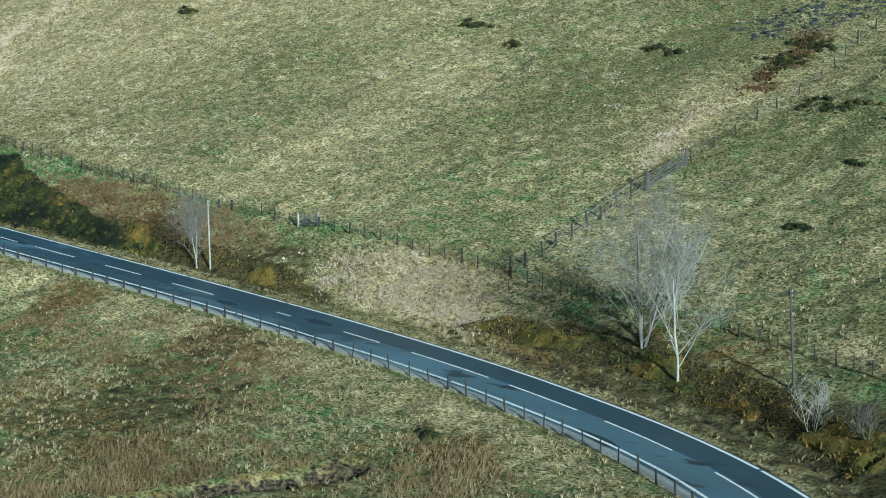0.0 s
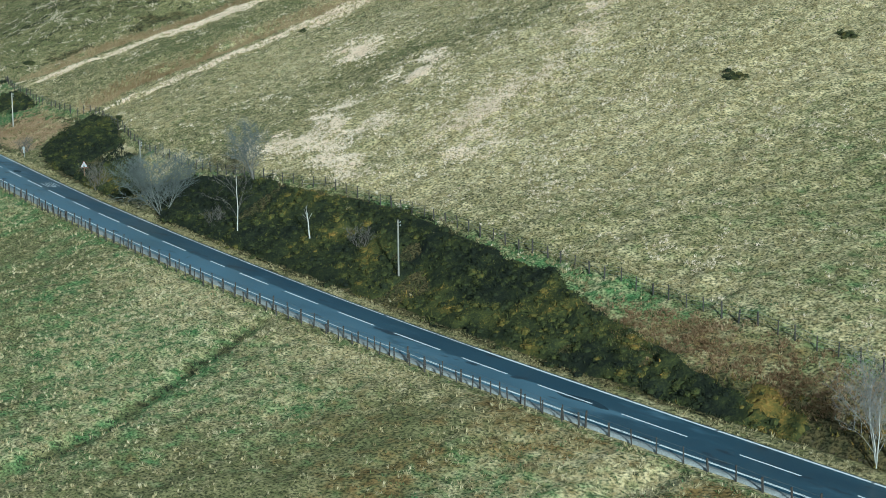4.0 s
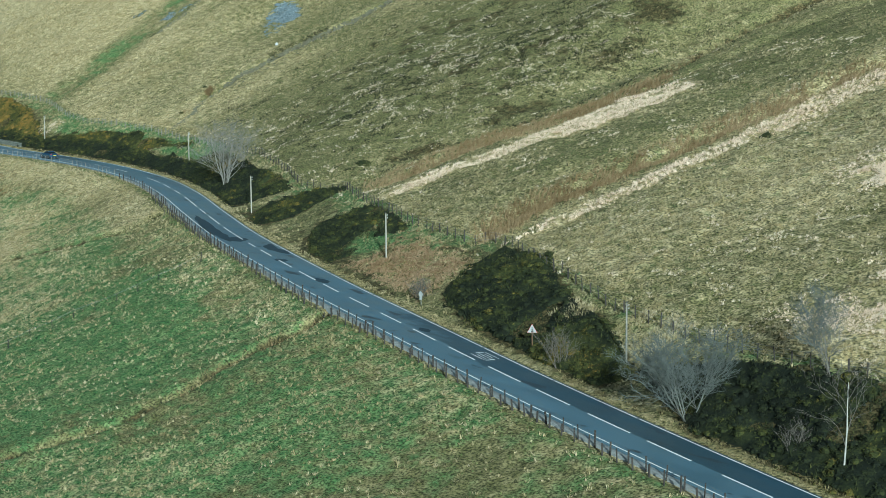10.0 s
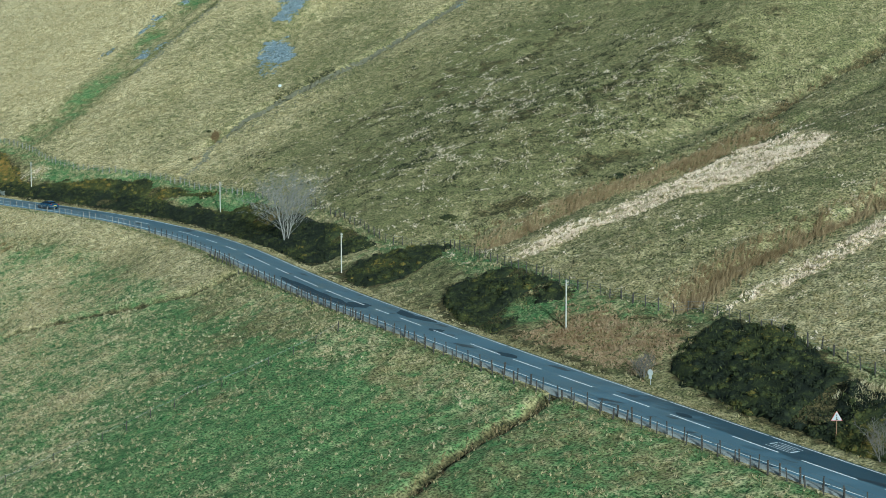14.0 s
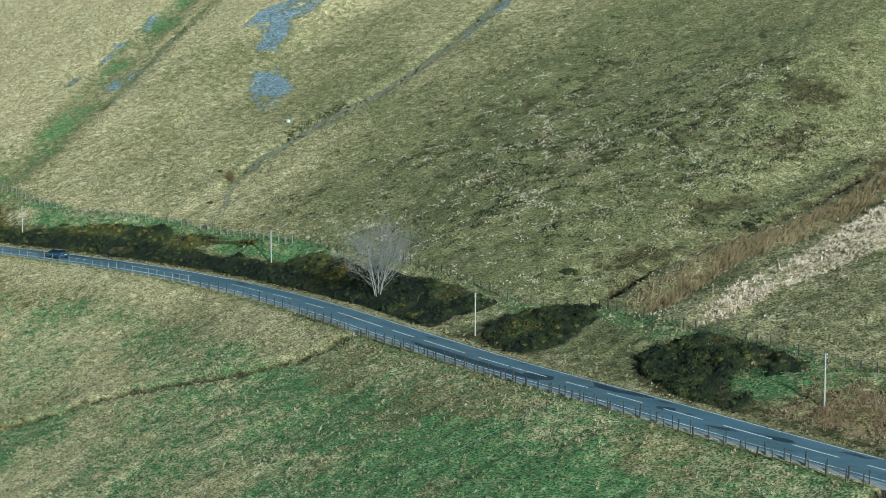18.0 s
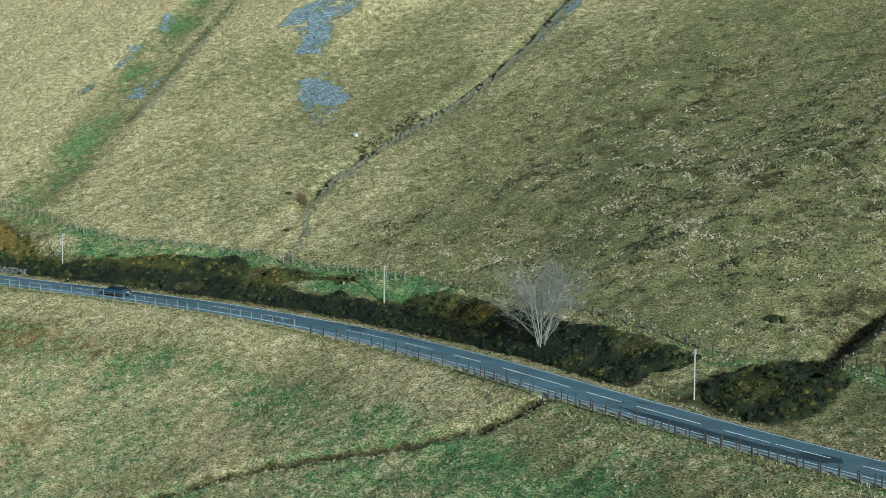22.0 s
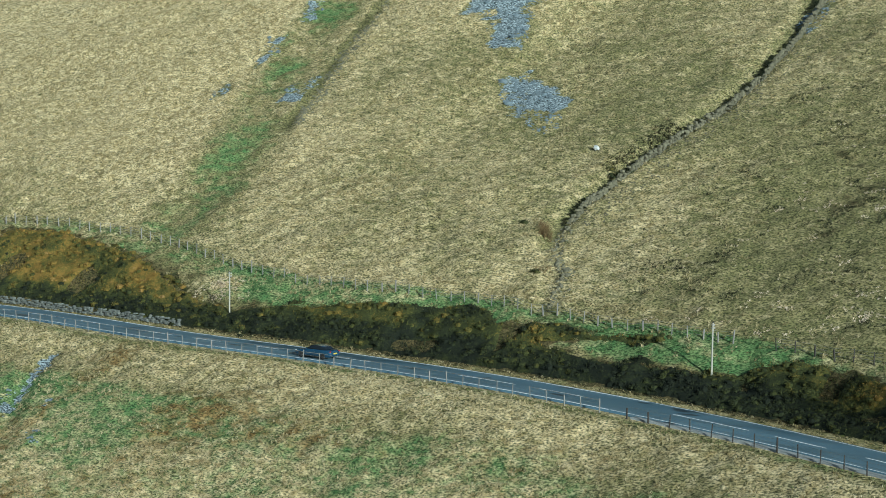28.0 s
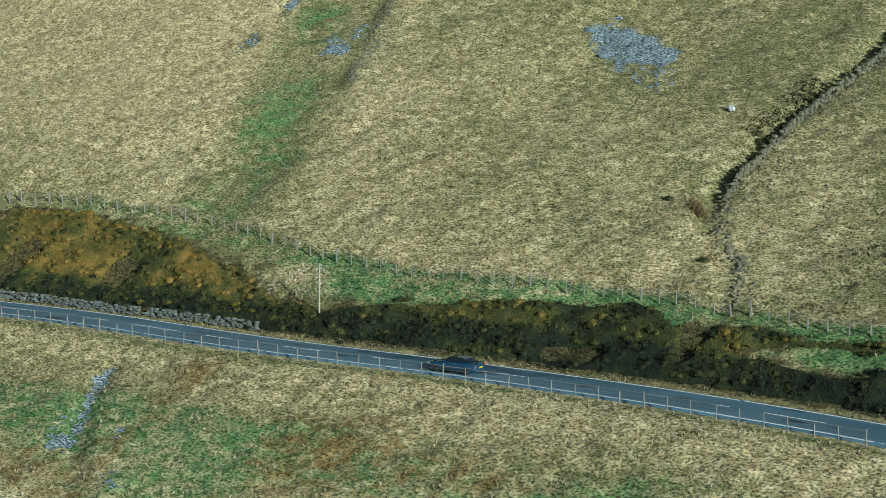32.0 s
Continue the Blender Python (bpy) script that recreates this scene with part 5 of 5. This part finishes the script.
sward("bleached_tussocks", k_s, k_d, lambda c, s, d: np.full(len(s), 0.7), MOP, 0.36, 0.2, BLEACHED, "pale tussocks beside the upper fence", 143, 0.3)
k_s, k_d = along_line([(-58.5, 44), (-56, 44.6), (-52, 44)], 160, 0.7)
sward("bleached_tussocks", k_s, k_d, lambda c, s, d: np.full(len(s), 0.7), MOP, 0.36, 0.2, BLEACHED, "pale tussocks on the open hillside", 144, 0.5)
k_s, k_d = sown(420, (-178.5, -172), (9.6, 12.6))
sward("bank_straw", k_s, k_d, lambda c, s, d: np.clip(1.3 * np.exp(-(((s + 175.3) / 2.4) ** 2 + ((d - 11.1) / 1.2) ** 2)), 0, 1), MOP, 0.42, 0.62, STRAW, "pale tall grass clump in dark scrub", 136, 0.6)
k_s, k_d = sown(900, (-168, -160), (9.5, 15))
sward("bank_straw", k_s, k_d, lambda c, s, d: np.full(len(s), 0.6), MOP, 0.36, 0.25, STRAW, "straw grass below the hill fence", 137, 0.5)
k_s, k_d = sown(1500, (-398, -389), (9.5, 13.5))
sward("bank_straw", k_s, k_d, lambda c, s, d: np.clip(1.2 * np.exp(-(((s + 394) / 3) ** 2 + ((d - 11.3) / 1.3) ** 2)), 0, 1) * (0.5 + 0.8 * rough(s, d, 1.2, 139)).clip(0, 1), MOP, 0.34, 0.16, BLEACHED, "bare pale grass patch near a pole", 138, 0.3)
r_s, r_d = along_line([(-361.6, 27.5), (-362.4, 28.5), (-363, 29.5)], 150, 0.5)
sward("rushes", r_s, r_d, lambda c, s, d: np.full(len(s), 0.9), REED, 0.5, 0.8, RUSH, "clump of dark rushes below the hillside wall", 131, 0.0)
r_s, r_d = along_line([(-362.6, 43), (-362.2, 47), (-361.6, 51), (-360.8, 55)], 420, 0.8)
sward("heather_and_shade_tufts", r_s, r_d, lambda c, s, d: np.full(len(s), 0.9), TUFT, 0.5, 0.4, HEATHER_AND_SHADE, "dark heather beside the hillside wall", 132, 0.75)
r_s, r_d = along_line([(-357.8, 20.2), (-357, 21.4)], 60, 0.5)
sward("rushes", r_s, r_d, lambda c, s, d: np.full(len(s), 0.9), REED, 0.5, 0.6, RUSH, "brown rushes by tumbled stones", 133, 0.3)


def rock_shape(seed):
    r = np.random.default_rng(seed)
    bm = bmesh.new()
    bmesh.ops.create_icosphere(bm, subdivisions=1, radius=0.5)
    for v in bm.verts:
        v.co = v.co * float(r.uniform(0.7, 1.2))
    V = np.array([v.co[:] for v in bm.verts])
    F = np.array([[v.index for v in f.verts] for f in bm.faces])
    bm.free()
    return V, F


ROCKS = rock_shape(4)
for ring in SCREES:
    R_ = np.array(ring)
    area = np.ptp(R_[:, 0]) * np.ptp(R_[:, 1])
    s, d = sown(int(area * (5 if ring is not SCREES[0] else 9)), (R_[:, 0].min() - 1, R_[:, 0].max() + 1), (R_[:, 1].min() - 1, R_[:, 1].max() + 1))
    x, y = beside(s, d)
    keep = inside(s + rough(x, y, 3, 81), d + rough(x, y, 3, 82), ring)
    P = planted(s[keep], d[keep])
    size = rng.lognormal(-1.25, 0.5, len(P))
    scatter("scree", *ROCKS, P, (size, size * 0.7), 0.0, np.zeros(len(P)), ROCK if ring is not SCREES[0] else DARK_ROCK, "loose blue-grey stones on grass" if ring is not SCREES[0] else "dark wet-looking stones high on the hillside", "rocks")
x, y, z = ground_at(-366.5, 46.5)
bm = bmesh.new()
bmesh.ops.create_icosphere(bm, subdivisions=2, radius=0.35, matrix=Matrix.Translation((x, y, z + 0.3)) @ Matrix.Diagonal((1.3, 0.9, 0.8, 1)))
for v in bm.verts:
    v.co += Vector(rng.normal(0, 0.05, 3))
me = bpy.data.meshes.new("boulder")
bm.to_mesh(me)
bm.free()
me.materials.append(WHITE)
tagged(new("boulder", me), "pale boulder beside a hillside wall", "boulder")


# ---- road signs ----
def warning_sign(s, d):
    root = tagged(new("warning_sign"), "white triangular road sign with a dark symbol on a brown post", "road sign")
    m = float(road_slope(s))
    root.matrix_basis = pose(*ground_at(s, d), 0, 0, math.degrees(math.atan(m)) + 62)
    V, F = tube([(0, 0, -0.4), (0, 0, 2.0)], [0.045, 0.045], 8)
    piece("post", solid("post", V, F, plain("brown_post", (0.16, 0.09, 0.05)), True), root)
    for name, size, y, mat in (("rim", 0.54, 0.0, RED), ("face", 0.50, -0.02, SIGN_FACE)):
        bm = bmesh.new()
        corners = [bm.verts.new((size * math.cos(a), y, 2.0 + size * math.sin(a))) for a in (math.pi / 2, math.pi * 7 / 6, math.pi * 11 / 6)]
        f = bm.faces.new(corners)
        got = bmesh.ops.extrude_face_region(bm, geom=[f])
        bmesh.ops.translate(bm, vec=(0, 0.015, 0), verts=[v for v in got["geom"] if isinstance(v, bmesh.types.BMVert)])
        bmesh.ops.recalc_face_normals(bm, faces=bm.faces)
        part(name, bm, mat, root)
    for z, w in ((2.18, 0.07), (2.0, 0.1), (1.84, 0.16)):
        part("symbol", box(bmesh.new(), (w, 0.01, 0.12), (0, -0.035, z), 0, 0.003), BLACK, root)


def small_sign(s, d):
    root = tagged(new("marker_sign"), "small grey-white sign plate turned edge-on to the road", "road sign")
    m = float(road_slope(s))
    root.matrix_basis = pose(*ground_at(s, d), 0, 0, math.degrees(math.atan(m)) + 20)
    V, F = tube([(0, 0, -0.3), (0, 0, 1.1)], [0.035, 0.035], 8)
    piece("post", solid("post", V, F, STEEL, True), root)
    bm = bmesh.new()
    bmesh.ops.create_cone(bm, segments=18, cap_ends=True, radius1=0.3, radius2=0.3, depth=0.02, matrix=Matrix.Translation((0, -0.05, 1.15)) @ Matrix.Rotation(math.pi / 2, 4, "X"))
    part("plate", bm, GREY_PLATE, root)
    part("lower_plate", box(bmesh.new(), (0.34, 0.02, 0.3), (0, -0.05, 0.72), 0, 0.005), GREY_PLATE, root)


warning_sign(-172.6, 5.3)
small_sign(-197.4, 4.9)


# ---- dry stone walls ----
def stone_shape(seed, mat=STONE):
    r = np.random.default_rng(seed)
    bm = box(bmesh.new(), (1, 1, 1), (0, 0, 0), 0, 0.16)
    for v in bm.verts:
        v.co += Vector(r.normal(0, 0.05, 3))
    me = bpy.data.meshes.new("stone")
    bm.to_mesh(me)
    bm.free()
    me.materials.append(mat)
    return me


LICHEN = plain("lichened_stone", (0.150, 0.140, 0.092), 0.9, vary=0.5, size=0.15, by_piece=True)
STONES, PALE_STONES = [stone_shape(k) for k in range(5)], [stone_shape(k + 10, LICHEN) for k in range(5)]


def stone_wall(name, line, tall, thick, label, gap=0.62, courses=4, broken=0.0, stones=STONES):
    spots = run_along(line, gap)
    root = tagged(new(name), label, "stone wall")
    base = Vector(spots[0])
    root.location = base
    core = spots - spots[0]
    V = np.concatenate([core + [0, 0, -0.3], core + [0, 0, tall * 0.75]], 1).reshape(-1, 3)
    for i, p in enumerate(spots):
        a, b = spots[max(i - 1, 0)], spots[min(i + 1, len(spots) - 1)]
        turn = math.degrees(math.atan2(b[1] - a[1], b[0] - a[0]))
        for c in range(courses):
            if rng.random() < broken * (c + 1) / courses:
                continue
            h = tall / courses
            size = Matrix.Diagonal((gap * rng.uniform(0.6, 1.25), thick * rng.uniform(0.75, 1.05) * (1 - 0.08 * c), h * rng.uniform(0.7, 1.35), 1))
            off = rng.normal(0, 0.07, 2)
            at = Vector(p) - base + Vector((off[0], off[1], h * (c + 0.45)))
            piece("stone", stones[int(rng.integers(0, 5))], root, pose(*at, rng.normal(0, 4), rng.normal(0, 4), turn + rng.normal(0, 6) + 180 * (c % 2)) @ size)
    return root


stone_wall("roadside_wall", [(-394.5, 4.5), (-405, 4.35), (-420, 4.2), (-441, 4.2)], 0.85, 0.55, "grey dry stone wall along the road edge", 0.45, 4, 0.3)
stone_wall("hillside_wall", [(-360.6, 31), (-360.7, 35), (-360.2, 41.5), (-359.6, 48), (-358.6, 54), (-357.5, 61), (-357.4, 68.5), (-358.8, 81), (-361, 98)], 0.95, 0.55, "dry stone wall climbing the hill, mossy and lichened", 0.42, 3, 0.3, PALE_STONES)
rng_spread = np.random.default_rng(77)
w_s, w_d = along_line([(-359, 30), (-358.6, 48), (-356.6, 61), (-357, 80)], 420, 1.1)
scatter("wall_rubble", *ROCKS, planted(w_s + 0.6, w_d), (rng_spread.uniform(0.15, 0.4, 420), rng_spread.uniform(0.12, 0.28, 420)), 0.0, np.zeros(420), LICHEN, "pale stones fallen from the hillside wall", "rocks")
for line, n, words in (([(-352.3, 14), (-353.2, 17.5), (-354.6, 21), (-357, 23), (-359.2, 26), (-360.6, 30.4)], 150, "tumbled mossy stones of a ruined wall near the fence"), ([(-411.8, 44), (-412.7, 49), (-413.8, 54.7), (-415.5, 61.6), (-416.5, 68.7), (-418, 80)], 300, "line of low mossy stones beside a green flush")):
    w_s, w_d = along_line(line, n, 0.45)
    wide_ = rng_spread.uniform(0.2, 0.6, n)
    scatter("wall_rubble", *ROCKS, planted(w_s, w_d), (wide_, wide_ * 0.75), 0.0, np.zeros(n), LICHEN, words, "rocks")


# ---- the car ----
PAINTWORK, tree_, bs_ = shader("dark_blue_car_paint")
bs_.inputs["Base Color"].default_value, bs_.inputs["Metallic"].default_value, bs_.inputs["Roughness"].default_value = (0.018, 0.055, 0.105, 1), 0.2, 0.16
bs_.inputs["Coat Weight"].default_value = 0.8
GLASS, tree_, bs_ = shader("tinted_car_glass")
bs_.inputs["Base Color"].default_value, bs_.inputs["Roughness"].default_value = (0.012, 0.016, 0.02, 1), 0.05
RUBBER, ALLOY = plain("tyre_rubber", (0.015, 0.015, 0.016), 0.8), plain("dark_alloy", (0.10, 0.10, 0.11), 0.35, 0.8)
LAMP_RED, LAMP_CLEAR, PLATE = plain("red_lamp", (0.35, 0.02, 0.02), 0.2), plain("clear_lamp", (0.7, 0.72, 0.74), 0.15), plain("yellow_plate", (0.75, 0.52, 0.03), 0.5, vary=0.05)
CHROME = plain("chrome", (0.7, 0.7, 0.7), 0.15, 1.0)


def loft(sections):
    """A mirrored skin through half sections of (y, z) along x."""
    n = len(sections[0][1])
    V, F = [], []
    for x, half in sections:
        V += [(x, y, z) for y, z in half] + [(x, -y, z) for y, z in reversed(half)]
    m = 2 * n
    for i in range(len(sections) - 1):
        for j in range(m - 1):
            F.append((i * m + j, i * m + j + 1, (i + 1) * m + j + 1, (i + 1) * m + j))
    return V, F


def skin(name, V, F, mat, parent, ends=None, label=""):
    bm = bmesh.new()
    vs_ = [bm.verts.new(v) for v in V]
    for f in F:
        bm.faces.new([vs_[i] for i in f])
    for e in ends or ():
        bm.faces.new([vs_[i] for i in e])
    bmesh.ops.remove_doubles(bm, verts=bm.verts, dist=0.001)
    bmesh.ops.recalc_face_normals(bm, faces=bm.faces)
    for f in bm.faces:
        f.smooth = True
    return part(name, bm, mat, parent, label)


def car(s, d):
    """A low two-door coupe that faces -x along the road."""
    root = tagged(new("car"), "dark blue metallic two-door coupe driving on the road", "car")
    m = float(road_slope(s))
    x, y = beside(s, d)
    root.matrix_basis = pose(float(x), float(y), float(along(ROAD_Z, s)) + 0.03, 0, 0, math.degrees(math.atan(m)))
    shape = [(-2.37, 0.55, 0.60, 0.30, 0.58), (-2.28, 0.72, 0.78, 0.22, 0.68), (-2.0, 0.84, 0.88, 0.18, 0.77), (-1.45, 0.88, 0.93, 0.17, 0.86), (-0.9, 0.87, 0.91, 0.17, 0.93), (-0.2, 0.87, 0.90, 0.17, 0.95),
             (0.6, 0.88, 0.91, 0.17, 0.96), (1.2, 0.90, 0.94, 0.18, 0.97), (1.7, 0.88, 0.92, 0.20, 0.96), (2.1, 0.82, 0.86, 0.24, 0.94), (2.3, 0.74, 0.80, 0.30, 0.88), (2.37, 0.66, 0.72, 0.36, 0.78)]
    sections = [(px, [(0.0, low), (ws, low), (wb, (low + top) * 0.45), (wb, (low + top) * 0.62), (wb * 0.93, top - 0.04), (wb * 0.72, top), (0.0, top + 0.025)]) for px, ws, wb, low, top in shape]
    V, F = loft(sections)
    n = len(sections[0][1]) * 2
    skin("body", V, F, PAINTWORK, root, [tuple(range(n)), tuple(range(len(V) - n, len(V)))])
    cabin = [(-0.95, 0.72, 0.92, 0.72, 0.93), (-0.35, 0.76, 0.95, 0.60, 1.26), (0.15, 0.77, 0.96, 0.58, 1.36), (0.7, 0.77, 0.97, 0.57, 1.35), (1.25, 0.75, 0.97, 0.56, 1.22), (1.75, 0.70, 0.96, 0.66, 1.0)]
    for side in (1, -1):
        V = [(px, side * w0, z0) for px, w0, z0, w1, z1 in cabin] + [(px, side * w1, z1) for px, w0, z0, w1, z1 in cabin]
        skin("side_window", V, [(i, i + 1, i + 7, i + 6) for i in range(5)], GLASS, root, None, "dark tinted glass")
    tops = [(px, side * w1, z1 + (0.03 if side == 0 else 0)) for px, w0, z0, w1, z1 in cabin for side in (-1, 0, 1)]
    quad = lambda i: [(3 * i, 3 * i + 1, 3 * i + 4, 3 * i + 3), (3 * i + 1, 3 * i + 2, 3 * i + 5, 3 * i + 4)]
    skin("windscreen", tops, quad(0), GLASS, root, None, "dark tinted glass")
    skin("roof", [(a, b, c + 0.006) for a, b, c in tops], quad(1) + quad(2) + quad(3), PAINTWORK, root)
    skin("rear_window", tops, quad(4), GLASS, root, None, "dark tinted glass")
    for px in (-1.42, 1.42):
        for side in (1, -1):
            bm = bmesh.new()
            turned = Matrix.Translation((px, side * 0.80, 0.33)) @ Matrix.Rotation(math.pi / 2, 4, "X")
            bmesh.ops.create_cone(bm, segments=20, cap_ends=True, radius1=0.335, radius2=0.335, depth=0.26, matrix=turned)
            bmesh.ops.bevel(bm, geom=[e for e in bm.edges if e.calc_face_angle(0) > 1], offset=0.035, segments=1, affect="EDGES")
            wheel = part("wheel", bm, RUBBER, root, "black tyre")
            bm = bmesh.new()
            bmesh.ops.create_cone(bm, segments=20, cap_ends=True, radius1=0.235, radius2=0.2, depth=0.03, matrix=Matrix.Translation((px, side * 0.935, 0.33)) @ Matrix.Rotation(side * math.pi / 2, 4, "X"))
            for k in range(5):
                a = k * 2 * math.pi / 5
                bmesh.ops.create_cube(bm, size=1, matrix=Matrix.Translation((px + 0.11 * math.cos(a), side * 0.952, 0.33 + 0.11 * math.sin(a))) @ Matrix.Rotation(-a, 4, "Y") @ Matrix.Diagonal((0.2, 0.02, 0.045, 1)))
            under(part("rim", bm, ALLOY, root), wheel)
    for side in (1, -1):
        part("tail_lamp", box(bmesh.new(), (0.12, 0.42, 0.13), (2.27, side * 0.60, 0.82), -side * 0.28, 0.03), LAMP_RED, root, "red lamp")
        part("headlamp", box(bmesh.new(), (0.25, 0.36, 0.12), (-2.18, side * 0.60, 0.64), side * 0.35, 0.03), LAMP_CLEAR, root, "clear lamp")
        part("exhaust", box(bmesh.new(), (0.12, 0.22, 0.09), (2.34, side * 0.52, 0.36), 0, 0.03), CHROME, root)
        part("door_mirror", box(bmesh.new(), (0.14, 0.2, 0.13), (-0.62, side * 0.98, 0.98), 0, 0.03), PAINTWORK, root)
        part("sill", box(bmesh.new(), (2.2, 0.05, 0.12), (0, side * 0.89, 0.24), 0, 0.015), BLACK, root)
        part("door_handle", box(bmesh.new(), (0.2, 0.02, 0.03), (0.42, side * 0.915, 0.80), 0, 0.006), CHROME, root)
    part("rear_bumper", box(bmesh.new(), (0.1, 1.35, 0.22), (2.34, 0, 0.48), 0, 0.03), PAINTWORK, root)
    part("spoiler", box(bmesh.new(), (0.2, 1.3, 0.025), (2.16, 0, 1.02), 0, 0.008), BLACK, root)
    plate = part("number_plate", box(bmesh.new(), (0.02, 0.53, 0.12), (2.40, 0, 0.62), 0, 0.004), PLATE, root, "yellow plate")
    for k in range(6):
        under(part("plate_bar", box(bmesh.new(), (0.006, 0.035, 0.07), (2.413, -0.19 + 0.076 * k, 0.62), 0), BLACK, root), plate)
    part("grille", box(bmesh.new(), (0.06, 0.8, 0.22), (-2.36, 0, 0.48), 0, 0.02), BLACK, root)


car(-369.7, -1.45)
